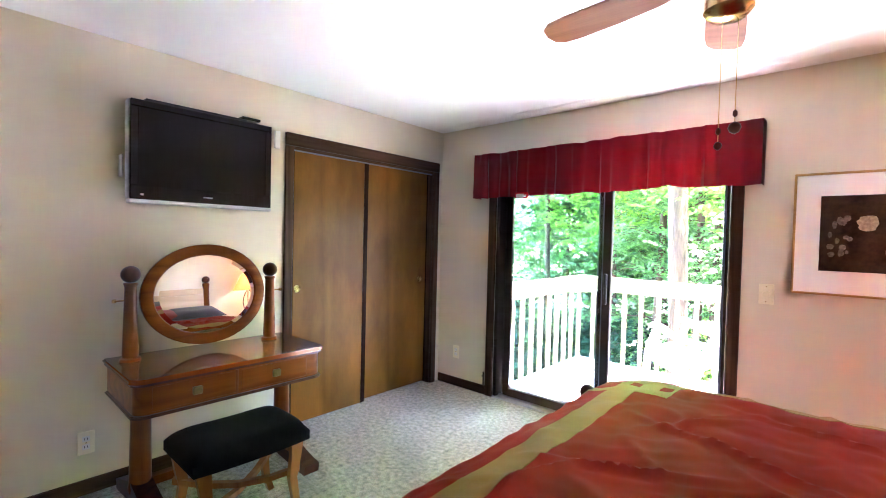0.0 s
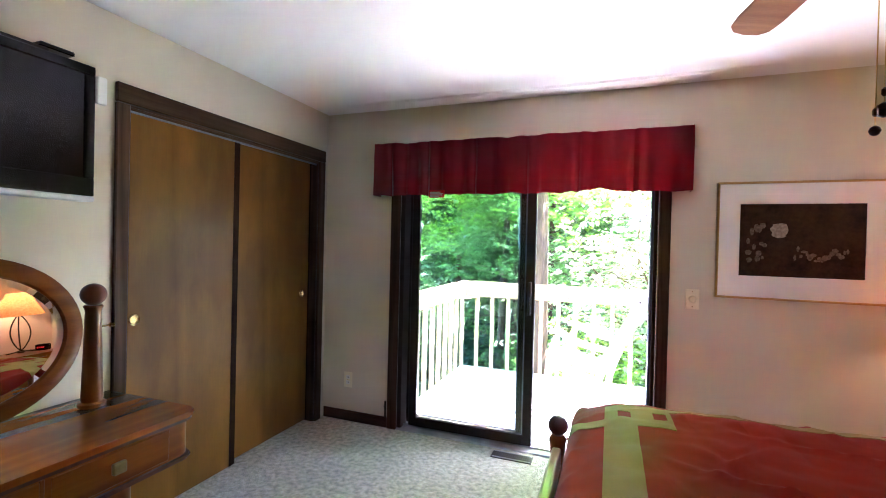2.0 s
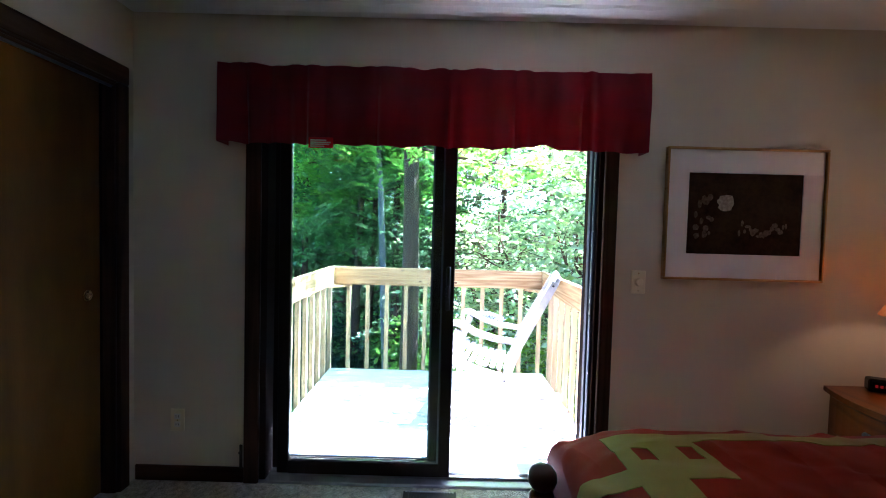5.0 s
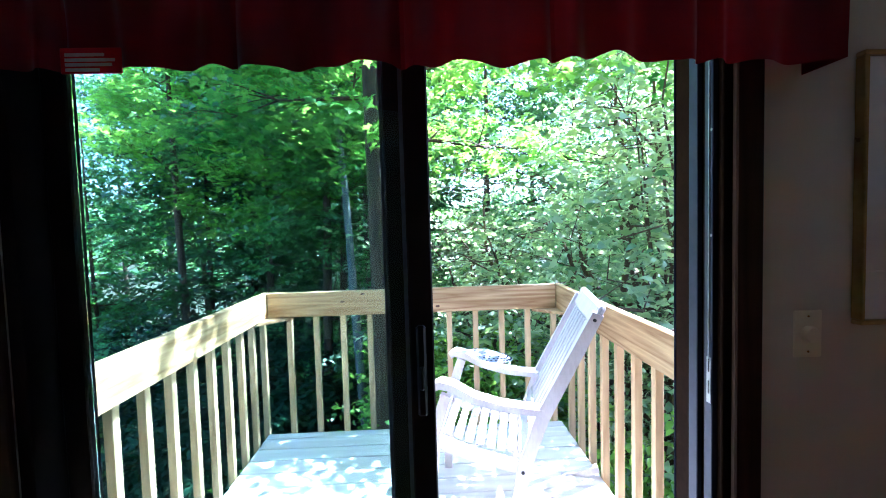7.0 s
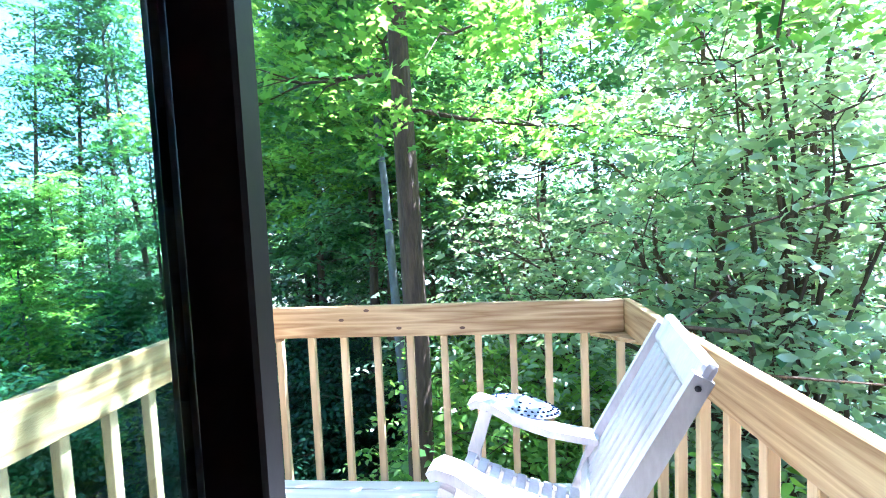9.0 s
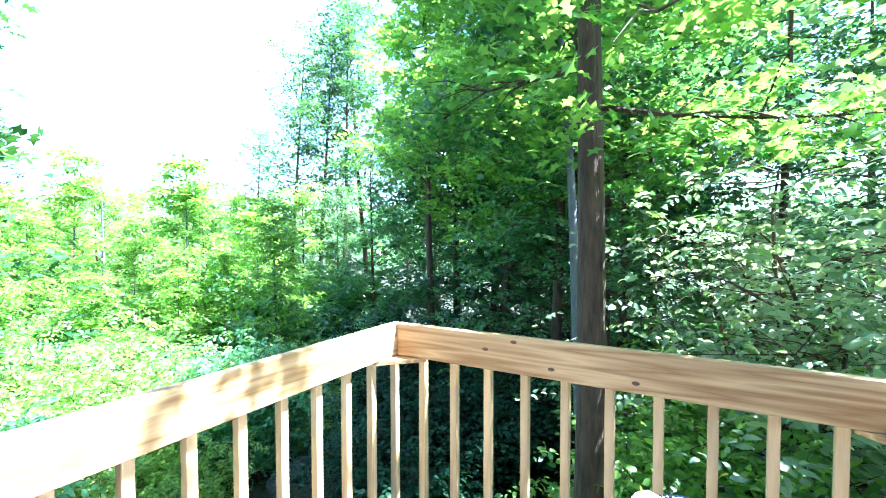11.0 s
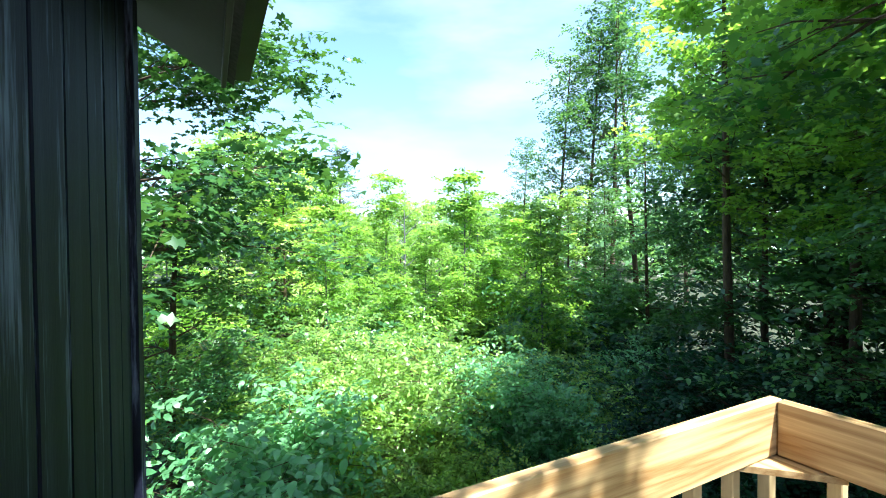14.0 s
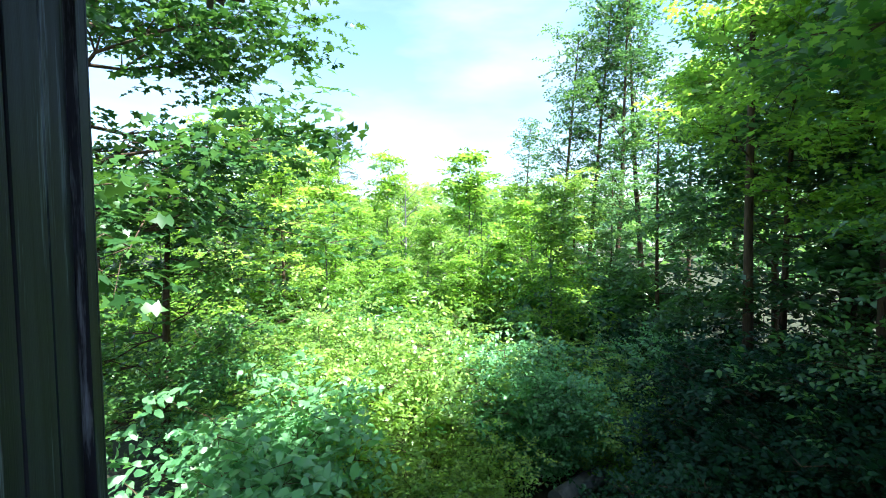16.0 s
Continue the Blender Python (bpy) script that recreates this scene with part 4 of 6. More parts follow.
for yc in (-2.60, -1.850):
    p = lathe(bmesh.new(), [(0.048, 0.7225), (0.048, 0.736), (0.036, 0.742), (0.037, 0.76), (0.027, 1.10), (0.030, 1.112), (0.034, 1.120), (0.030, 1.126)], 20, pose(0.205, yc, 0))
    post = part("mirror_post", p, M_CHERRY_Z, van, smooth=True)
    prof = [(0.05 * math.sin(a), 1.168 - 0.044 * math.cos(a)) for a in [math.pi * (0.03 + 0.94 * i / 12) for i in range(13)]]
    part("ball_finial", lathe(bmesh.new(), [(max(r * 0.9, 0.004), z) for r, z in prof], 20, pose(0.205, yc, 0)), M_BALL, post, "dark turned ball", True)
    sgn = -1 if yc < -2.3 else 1
    part("swivel_knob", lathe(bmesh.new(), [(0.004, 0.0), (0.004, 0.05), (0.010, 0.052), (0.010, 0.066), (0.004, 0.068)], 10, pose(0.205, yc + sgn * 0.012, 1.035, -90 * sgn, 0, 0)), M_BRASS, post, "brass swivel knob", True)
TILT = pose(*MC, 0, -3.4, 0)


def oval_ring(a0, b0, a1, b1, x0, x1, segs=56):
    """An oval frame between two ellipses in the yz plane, rounded on its face."""
    bm = bmesh.new()
    sec = [(0.0, x0), (0.0, x1 - 0.006), (0.12, x1), (0.6, x1 + 0.003), (0.9, x1), (1.0, x1 - 0.008), (1.0, x0)]
    rings = []
    for i in range(segs):
        t = 2 * math.pi * i / segs
        rings.append([bm.verts.new((x, (a0 + (a1 - a0) * f) * math.cos(t), (b0 + (b1 - b0) * f) * math.sin(t))) for f, x in sec])
    n = len(sec)
    for i in range(segs):
        a, b = rings[i], rings[(i + 1) % segs]
        for k in range(n):
            bm.faces.new((a[k], a[(k + 1) % n], b[(k + 1) % n], b[k]))
    return bm


bm = oval_ring(0.335, 0.285, 0.272, 0.222, -0.014, 0.012)
bmesh.ops.transform(bm, matrix=TILT, verts=bm.verts)
oval = part("mirror_frame", bm, M_CHERRY, van, "oval cherry mirror frame", True)
bm = bmesh.new()
ri, ro = [], []
for i in range(56):
    t = 2 * math.pi * i / 56
    ri.append(bm.verts.new((0.004, 0.248 * math.cos(t), 0.199 * math.sin(t))))
    ro.append(bm.verts.new((0.0015, 0.2735 * math.cos(t), 0.2235 * math.sin(t))))
bm.faces.new(ri)
for i in range(56):
    bm.faces.new((ri[i], ro[i], ro[(i + 1) % 56], ri[(i + 1) % 56]))
back = [bm.verts.new((-0.004, 0.2735 * math.cos(2 * math.pi * i / 56), 0.2235 * math.sin(2 * math.pi * i / 56))) for i in range(56)]
bm.faces.new(back)
for i in range(56):
    bm.faces.new((ro[i], back[i], back[(i + 1) % 56], ro[(i + 1) % 56]))
bmesh.ops.transform(bm, matrix=TILT, verts=bm.verts)
part("mirror_glass", bm, M_MIRROR, oval, "bevelled oval mirror glass")
bm = lathe(bmesh.new(), [(0.30, -0.001), (0.30, 0.001)], 40, TILT @ pose(-0.017, 0, 0, 0, 90, 0) @ Matrix.Diagonal((0.9, 1.08, 1, 1)))
part("mirror_back", bm, M_BALL, van)

# ---- stool ----
st = thing("vanity_stool", (0.80, -2.29, 0), "black upholstered stool with curved honey wood legs", "stool")
SY0, SY1, SX0, SX1 = -2.565, -2.03, 0.615, 0.985
bm = bmesh.new()
rows = []
N, K = 22, 14
for i in range(N + 1):
    row = []
    for j in range(K + 1):
        u, v = 2 * i / N - 1, 2 * j / K - 1
        ed = (1 - abs(u) ** 5) * (1 - abs(v) ** 4)
        z = 0.410 + 0.078 * max(0, ed) ** 0.5 + 0.016 * u * u
        row.append(bm.verts.new(((SX0 + SX1) / 2 + v * (SX1 - SX0) / 2, (SY0 + SY1) / 2 + u * (SY1 - SY0) / 2, z)))
    rows.append(row)
for a, b in zip(rows, rows[1:]):
    for j in range(K):
        bm.faces.new((a[j], a[j + 1], b[j + 1], b[j]))
r = bmesh.ops.extrude_face_region(bm, geom=bm.faces[:])
vs = [v for v in r["geom"] if isinstance(v, bmesh.types.BMVert)]
for v in vs:
    v.co.z = 0.372 + 0.012 * ((v.co.y - (SY0 + SY1) / 2) / 0.3) ** 2
part("seat_cushion", bm, M_BLACKCLOTH, st, "plump black velvet seat", True)
for yc, sy in ((SY0 + 0.05, -1), (SY1 - 0.05, 1)):
    for xc, sx in ((SX0 + 0.04, -1), (SX1 - 0.04, 1)):
        pts = [(xc, yc, 0.376), (xc + sx * 0.004, yc - sy * 0.008, 0.30), (xc, yc - sy * 0.02, 0.20), (xc + sx * 0.006, yc - sy * 0.004, 0.09), (xc + sx * 0.018, yc + sy * 0.030, 0.0)]
        part("leg", beam(bmesh.new(), pts, 0.030, [0.062, 0.05, 0.040, 0.032, 0.030], (1, 0, 0), 0.004), M_STOOLWOOD, st)
    part("end_rail", boxed(SX0 + 0.056, SX1 - 0.056, yc - 0.012 - sy * 0.012, yc + 0.012 - sy * 0.012, 0.315, 0.365, 0.003), M_STOOLWOOD, st)
for sgn in (1, -1):
    pts = [(0.795 + sgn * 0.155 * (u), (SY0 + SY1) / 2 + 0.235 * u, 0.185 + 0.05 * u * u + (0.0005 if sgn > 0 else -0.030)) for u in (-1, -0.5, 0, 0.5, 1)]
    part("cross_stretcher", beam(bmesh.new(), pts, 0.026, 0.028, (0, 0, 1), 0.004), M_STOOLWOOD, st)

# ---- bed ----
bed = thing("bed", (2.9, -1.60, 0), "wooden bed with ball-topped posts and low footboard", "bed")
BY0, BY1, BFX, BHX = -2.42, -0.86, 1.93, 3.84
for yc in (BY0 - 0.01, BY1 - 0.06):
    p = lathe(bmesh.new(), [(0.040, 0.0), (0.036, 0.05), (0.032, 0.45), (0.038, 0.50), (0.041, 0.52), (0.034, 0.535), (0.028, 0.54)], 18, pose(BFX, yc, 0))
    post = part("foot_post", p, M_CHERRY_Z, bed, smooth=True)
    prof = [(0.046 * math.sin(a), 0.580 - 0.044 * math.cos(a)) for a in [math.pi * (0.05 + 0.92 * i / 12) for i in range(13)]]
    part("ball_finial", lathe(bmesh.new(), prof, 18, pose(BFX, yc, 0)), M_BALL, post, "dark turned ball", True)
M_PALEWOOD = grain_wood("pale_maple_wood", (0.44, 0.31, 0.17), (0.58, 0.43, 0.26), "y", 0.3, 6.0, 0.05, coat=0.5)
part("foot_rail", boxed(BFX - 0.020, BFX + 0.022, BY0 + 0.032, BY1 - 0.102, 0.405, 0.50, 0.012, seg=2), M_PALEWOOD, bed, "pale glossy foot rail")
part("foot_panel", boxed(BFX - 0.010, BFX + 0.012, BY0 + 0.032, BY1 - 0.102, 0.16, 0.404), M_CHERRY, bed)
for yc in (BY0 - 0.01, BY1 - 0.02):
    p = lathe(bmesh.new(), [(0.042, 0.0), (0.038, 0.05), (0.036, 1.08), (0.042, 1.11), (0.046, 1.13), (0.036, 1.145), (0.028, 1.15)], 18, pose(BHX + 0.04, yc, 0))
    post = part("head_post", p, M_CHERRY_Z, bed, smooth=True)
    prof = [(0.050 * math.sin(a), 1.192 - 0.048 * math.cos(a)) for a in [math.pi * (0.05 + 0.92 * i / 12) for i in range(13)]]
    part("ball_finial", lathe(bmesh.new(), prof, 18, pose(BHX + 0.04, yc, 0)), M_BALL, post, "dark turned ball", True)
part("head_rail", boxed(BHX + 0.02, BHX + 0.06, BY0 + 0.028, BY1 - 0.058, 1.00, 1.08, 0.01, seg=2), M_PALEWOOD, bed)
part("head_panel", boxed(BHX + 0.03, BHX + 0.05, BY0 + 0.028, BY1 - 0.058, 0.35, 0.999), M_PALEWOOD, bed, "pale wooden headboard panel")
part("side_rail", boxed(BFX + 0.023, BHX + 0.019, BY0 + 0.015, BY0 + 0.04, 0.20, 0.36, 0.004), M_CHERRY, bed)
part("side_rail", boxed(BFX + 0.023, BHX + 0.019, BY1 - 0.07, BY1 - 0.045, 0.20, 0.36, 0.004), M_CHERRY, bed)
part("mattress", boxed(BFX + 0.18, BHX + 0.015, BY0 + 0.05, BY1 - 0.16, 0.22, 0.63, 0.08, seg=3), M_MAT, bed)

# comforter: a grid over top, foot and two sides, with olive bands in the weave
cov = thing("comforter", (2.9, -1.60, 0.68), "rust red satin comforter with olive gold bands on the bed", "comforter")


def cover_axis(lo, hi, drop_lo, drop_hi, cuts, step):
    """Lengths along the cloth: negative past lo and beyond hi hang down."""
    marks = sorted({round(lo - drop_lo, 4), round(hi + drop_hi, 4), round(lo, 4), round(hi, 4), *[round(c, 4) for c in cuts]})
    out = []
    for a, b in zip(marks, marks[1:]):
        k = max(1, round((b - a) / step))
        out += [a + (b - a) * i / k for i in range(k)]
    return out + [marks[-1]]


CX0, CX1, CY0, CY1, CZ, RAD = 2.055, 3.80, -2.44, -0.80, 0.712, 0.085
us = cover_axis(CX0, CX1, 0.30, 0.0, (2.13, 2.25, 2.385), 0.017)
vv = cover_axis(CY0, CY1, 0.42, 0.42, (-1.165, -1.075, -0.93, -0.845, -2.30), 0.017)


def fold(s, lo, hi):
    """Where a length along the cloth lies: across, and how far it hangs."""
    if s < lo:
        d = lo - s
        if d < RAD * 1.57:
            a = d / RAD
            return lo - RAD * math.sin(a) * 0.8, RAD * (1 - math.cos(a))
        return lo - RAD * 0.8 - 0.02 * min(1, d), RAD + (d - RAD * 1.57)
    if s > hi:
        c, h = fold(2 * hi - s + (lo - hi), lo, 1e9)
        return hi + (lo - c), h
    return s, 0.0


bm = bmesh.new()
grid = []
for s in us:
    row = []
    for w in vv:
        x, hx = fold(s, CX0, 9)
        y, hy = fold(w, CY0, CY1)
        h = max(hx, hy) if min(hx, hy) < 0.02 else math.hypot(hx, hy) * 0.9
        wr = 0.014 * noise.noise((s * 2.2, w * 2.6, 0)) + 0.013 * abs(noise.noise((s * 6 + w * 3, w * 5 - s * 2, 3))) + 0.003 * noise.noise((s * 18, w * 18, 5)) + 0.016 * max(0, 0.55 - abs(noise.noise((s * 3.2 + w * 1.6, w * 1.5 - s * 0.6, 9))) * 4) + 0.010 * max(0, 0.5 - abs(noise.noise((s * 2.5 - w * 3.4, w * 2.2, 14))) * 4)
        crease = 0.0
        for (ax, ay, ang, ln, dep) in ((2.45, -1.9, 0.5, 0.35, 0.012), (2.7, -1.55, -0.35, 0.45, 0.012), (2.55, -1.35, 0.9, 0.3, 0.010), (3.0, -1.9, 0.15, 0.5, 0.012), (2.3, -2.1, 1.2, 0.25, 0.010), (2.95, -1.15, -0.2, 0.4, 0.010), (3.3, -1.5, 0.3, 0.4, 0.011)):
            dx, dy = s - ax, w - ay
            u, q = dx * math.cos(ang) + dy * math.sin(ang), -dx * math.sin(ang) + dy * math.cos(ang)
            if abs(u) < ln and abs(q) < 0.09:
                crease += 2.0 * dep * (1 - abs(u) / ln) * math.exp(-(q / 0.018) ** 2) - 0.6 * dep * (1 - abs(u) / ln) * math.exp(-((q - 0.035) / 0.02) ** 2)
        side = 0.018 * math.sin(s * 16 + 2 * noise.noise((s * 2, 1, 1))) * min(1, hy * 2.5) if hy > 0.03 else 0
        sidx = 0.016 * math.sin(w * 17) * min(1, hx * 2.5) if hx > 0.03 else 0
        z = CZ - h + (wr + crease) * (1 if h < 0.05 else 0.3) - 0.8 * max(0, 2.30 - max(s, CX0)) ** 2 - 0.8 * max(0, min(w, CY1) + 1.0) ** 2
        row.append(bm.verts.new((x + sidx * 0.6, y + (side if w > CY1 else -side) * 0.6, max(z, 0.18))))
    grid.append(row)
pieces = collections.defaultdict(list)
for i in range(len(us) - 1):
    for j in range(len(vv) - 1):
        s, w = (us[i] + us[i + 1]) / 2, (vv[j] + vv[j + 1]) / 2
        key = "field"
        if -0.93 < w < -0.845 and s > 2.13:
            key = "long_band"
        elif -1.165 < w < -1.075 and s < 2.385:
            key = "corner_band"
        elif 2.13 < s < 2.25 and w < -1.165:
            key = "foot_band"
        elif -1.075 < w < -0.93 and 2.13 < s < 2.385 and not (0.05 < (s - 2.13) % 0.13 < 0.11 and -1.035 < w < -0.97):
            key = "corner_patch"
        pieces[key].append((i, j))
spots_of = [[v.co.copy() for v in row] for row in grid]
bm.free()
for key, cells in pieces.items():
    bm = bmesh.new()
    made = {}
    lift = 0.0 if key == "field" else 0.0025

    def corner(i, j):
        if (i, j) not in made:
            made[i, j] = bm.verts.new(spots_of[i][j] + Vector((0, 0, lift)))
        return made[i, j]

    for i, j in cells:
        bm.faces.new((corner(i, j), corner(i + 1, j), corner(i + 1, j + 1), corner(i, j + 1)))
    bmesh.ops.recalc_face_normals(bm, faces=bm.faces)
    bmesh.ops.solidify(bm, geom=bm.faces[:], thickness=0.010)
    part(key, bm, M_RED if key == "field" else M_OLIVE, cov, "rust red satin field" if key == "field" else "olive gold band", smooth=True)

M_PILLOW = surf("grey_violet_pillow", (0.050, 0.042, 0.042), (0.085, 0.072, 0.070), 8, 0.6, bump=0.2)
M_PILLOWRED = surf("red_pillow", (0.20, 0.03, 0.02), (0.27, 0.045, 0.03), 8, 0.5, bump=0.2)


def pillow(base, sx, sy, sz, rz, ry, mat, label):
    t = thing("pillow", base, label, "pillow", "pillows on the bed")
    bm = bmesh.new()
    top, bot = [], []
    n = 14
    for i in range(n + 1):
        a, b = [], []
        for j in range(n + 1):
            u, v = 2 * i / n - 1, 2 * j / n - 1
            h = sz * max(0, (1 - u ** 4) * (1 - v ** 4)) ** 0.6 * (1 + 0.12 * noise.noise((u * 2, v * 2, sx)))
            k = 1 - 0.06 * (1 - abs(u)) * abs(v) - 0.06 * (1 - abs(v)) * abs(u)
            a.append(bm.verts.new((u * sx * k, v * sy * k, h + 0.004)))
            b.append(bm.verts.new((u * sx * k, v * sy * k, -h * 0.8 - 0.004)))
        top.append(a)
        bot.append(b)
    for g in (top, bot):
        for i in range(n):
            for j in range(n):
                bm.faces.new((g[i][j], g[i + 1][j], g[i + 1][j + 1], g[i][j + 1]))
    for i in range(n):
        for e in (0, n):
            bm.faces.new((top[i][e], top[i + 1][e], bot[i + 1][e], bot[i][e]))
            bm.faces.new((top[e][i], top[e][i + 1], bot[e][i + 1], bot[e][i]))
    bmesh.ops.transform(bm, matrix=pose(*base, 0, ry, rz), verts=bm.verts)
    part("case", bm, mat, t, smooth=True)


pillow((3.52, -1.16, 0.775), 0.24, 0.30, 0.06, 4, -10, M_PILLOW, "dark grey-violet pillow lying on the bed")
pillow((3.54, -2.05, 0.775), 0.24, 0.30, 0.06, -5, -10, M_PILLOW, "dark grey-violet pillow lying on the bed")
pillow((3.53, -1.60, 0.775), 0.22, 0.30, 0.05, 2, -10, M_PILLOWRED, "dark red pillow lying between two others")

# ---- nightstands, lamps, clock ----
ns = thing("nightstand", (3.68, -0.45, 0), "orange cherry nightstand with a bowed drawer front", "nightstand", "")
NX0, NX1, NY0, NY1 = 3.47, 3.925, -0.72, -0.175


def bowed(x0, x1, y0, y1, z0, z1, bow):
    bm = bmesh.new()
    ring = [(x1, y0), (x1, y1)]
    for i in range(11):
        f = i / 10
        ring.append((x0 - bow * (1 - (2 * f - 1) ** 2), y1 + (y0 - y1) * f))
    lo, hi = [bm.verts.new((*p, z0)) for p in ring], [bm.verts.new((*p, z1)) for p in ring]
    bm.faces.new(lo)
    bm.faces.new(hi)
    for i in range(len(ring)):
        bm.faces.new((lo[i], lo[(i + 1) % len(ring)], hi[(i + 1) % len(ring)], hi[i]))
    return bm


part("top", bowed(NX0 - 0.02, NX1, NY0 - 0.015, NY1 + 0.015, 0.628, 0.650, 0.06), M_CHERRY, ns)
part("body", bowed(NX0, NX1 - 0.005, NY0, NY1, 0.12, 0.6275, 0.05), M_CHERRY_Z, ns)
for z0, z1 in ((0.46, 0.61), (0.29, 0.45), (0.14, 0.28)):
    d = part("drawer_front", bowed(NX0 - 0.010, NX0 + 0.002, NY0 + 0.02, NY1 - 0.02, z0, z1, 0.052), M_CHERRY, ns)
    part("knob", lathe(bmesh.new(), [(0.006, 0.0), (0.006, 0.01), (0.014, 0.018), (0.012, 0.026), (0.004, 0.028)], 12, pose(NX0 - 0.060, (NY0 + NY1) / 2, (z0 + z1) / 2, 0, -90, 0)), M_ALU, d, "round metal knob", True)
for yy in (NY0 + 0.03, NY1 - 0.03):
    for xx in (NX0 + 0.03, NX1 - 0.04):
        part("foot", boxed(xx - 0.02, xx + 0.02, yy - 0.02, yy + 0.02, 0.0, 0.1195, 0.004), M_CHERRY_Z, ns)


def shade_mat():
    m, n, l, b = nodes_of("lamp_shade_paper")
    f = noise_tex(n, l, 60, (1, 1, 1), 4)
    col = ramp_between(n, l, f, (0.60, 0.30, 0.10), (0.78, 0.46, 0.18), 0.3, 0.7)
    l.new(col, b.inputs["Base Color"])
    b.inputs["Roughness"].default_value = 0.8
    tr, mx = n.new("ShaderNodeBsdfTranslucent"), n.new("ShaderNodeMixShader")
    l.new(col, tr.inputs["Color"])
    mx.inputs[0].default_value = 0.62
    l.new(b.outputs[0], mx.inputs[1])
    l.new(tr.outputs[0], mx.inputs[2])
    l.new(mx.outputs[0], n["Material Output"].inputs["Surface"])
    return m


M_SHADE = shade_mat()
M_BULB = plain("warm_bulb", (1.0, 0.62, 0.28), 0.4, emit=1.6)


def table_lamp(x, y, z):
    t = thing("table_lamp", (x, y, z), "lit table lamp with a tan cone shade on curved dark metal", "lamp", "")
    part("base_ring", lathe(bmesh.new(), [(0.03, z + 0.001), (0.032, z + 0.012), (0.012, z + 0.018)], 18, pose(x, y, 0)), M_DARKMETAL, t)
    for q in range(3):
        a = radians(120 * q + 20)
        c, s = math.cos(a), math.sin(a)
        pts = [(x + c * 0.13, y + s * 0.13, z + 0.007), (x + c * 0.06, y + s * 0.06, z + 0.012), (x, y, z + 0.022)]
        part("leg", tube(bmesh.new(), pts, 0.006, 8), M_DARKMETAL, t)
        pts = []
        for i in range(13):
            f = i / 12
            pts.append((x + c * 0.085 * math.sin(math.pi * f) ** 0.8, y + s * 0.085 * math.sin(math.pi * f) ** 0.8, z + 0.02 + 0.36 * f))
        part("curved_rod", tube(bmesh.new(), pts, 0.006, 8), M_DARKMETAL, t, smooth=True)
    part("stem", tube(bmesh.new(), [(x, y, z + 0.38), (x, y, z + 0.47)], 0.010, 10), M_BRASS, t)
    bm = lathe(bmesh.new(), [(0.012, z + 0.435), (0.028, z + 0.475), (0.030, z + 0.50), (0.018, z + 0.53), (0.003, z + 0.535)], 14, pose(x, y, 0))
    part("bulb", bm, M_BULB, t, "glowing bulb", True)
    bm = bmesh.new()
    lo, hi = [], []
    for i in range(32):
        a = 2 * math.pi * i / 32
        lo.append(bm.verts.new((x + 0.20 * math.cos(a), y + 0.20 * math.sin(a), z + 0.365)))
        hi.append(bm.verts.new((x + 0.085 * math.cos(a), y + 0.085 * math.sin(a), z + 0.590)))
    for i in range(32):
        bm.faces.new((lo[i], lo[(i + 1) % 32], hi[(i + 1) % 32], hi[i]))
    bmesh.ops.solidify(bm, geom=bm.faces[:], thickness=0.003)
    part("shade", bm, M_SHADE, t, "tan parchment cone shade", True)
    lt = new("lamp_light", bpy.data.lights.new("lamp_light", 'POINT'))
    lt.location = (x, y, z + 0.50)
    lt.data.energy, lt.data.color, lt.data.shadow_soft_size = LAMP_POWER, (1.0, 0.56, 0.24), 0.035
    return t


LAMP_POWER = 0.095
table_lamp(3.77, -0.36, 0.650)

ck = thing("alarm_clock", (3.66, -0.215, 0.651), "small black digital alarm clock with red figures", "clock")
mm = pose(3.655, -0.235, 0.651, 0, 0, -28)
part("case", box(bmesh.new(), -0.055, 0.055, -0.035, 0.035, 0.0, 0.062, 0.012, mm, 2), M_TVBLACK, ck)
part("display", box(bmesh.new(), -0.043, 0.043, -0.0375, -0.0352, 0.014, 0.048, 0, mm), M_SCREEN, ck, "dark display window")
M_LED = plain("red_led", (1.0, 0.03, 0.03), 0.5, emit=0.002)
for q in range(4):
    part("figure", box(bmesh.new(), -0.034 + q * 0.018, -0.023 + q * 0.018, -0.0386, -0.0377, 0.025, 0.038, 0.001, mm), M_LED, ck)
cord = thing("clock_cord", (3.75, -0.19, 0.652), "thin black cord from the clock", "cord")
part("wire", tube(bmesh.new(), [(3.70, -0.215, 0.656), (3.76, -0.20, 0.654), (3.82, -0.24, 0.654), (3.90, -0.22, 0.654)], 0.0025, 6), M_RUBBER, cord)

# ---- ceiling fan ----
FX, FY = 2.669, -1.79
fan = thing("ceiling_fan", (FX, FY, CEIL), "ceiling fan with five light wooden blades and two pull chains", "ceiling fan")
part("canopy", lathe(bmesh.new(), [(0.068, CEIL - 0.002), (0.070, CEIL - 0.02), (0.045, CEIL - 0.05), (0.020, CEIL - 0.06)], 24, pose(FX, FY, 0)), M_BRASS, fan, smooth=True)
part("down_rod", tube(bmesh.new(), [(FX, FY, CEIL - 0.06), (FX, FY, 2.26)], 0.013, 12), M_BRASS, fan)
part("motor_housing", lathe(bmesh.new(), [(0.03, 2.265), (0.085, 2.255), (0.105, 2.235), (0.105, 2.185), (0.095, 2.165), (0.055, 2.15), (0.05, 2.10), (0.062, 2.085), (0.062, 2.045), (0.045, 2.025), (0.012, 2.018)], 28, pose(FX, FY, 0)), M_BRASS, fan, "antique brass motor housing", True)
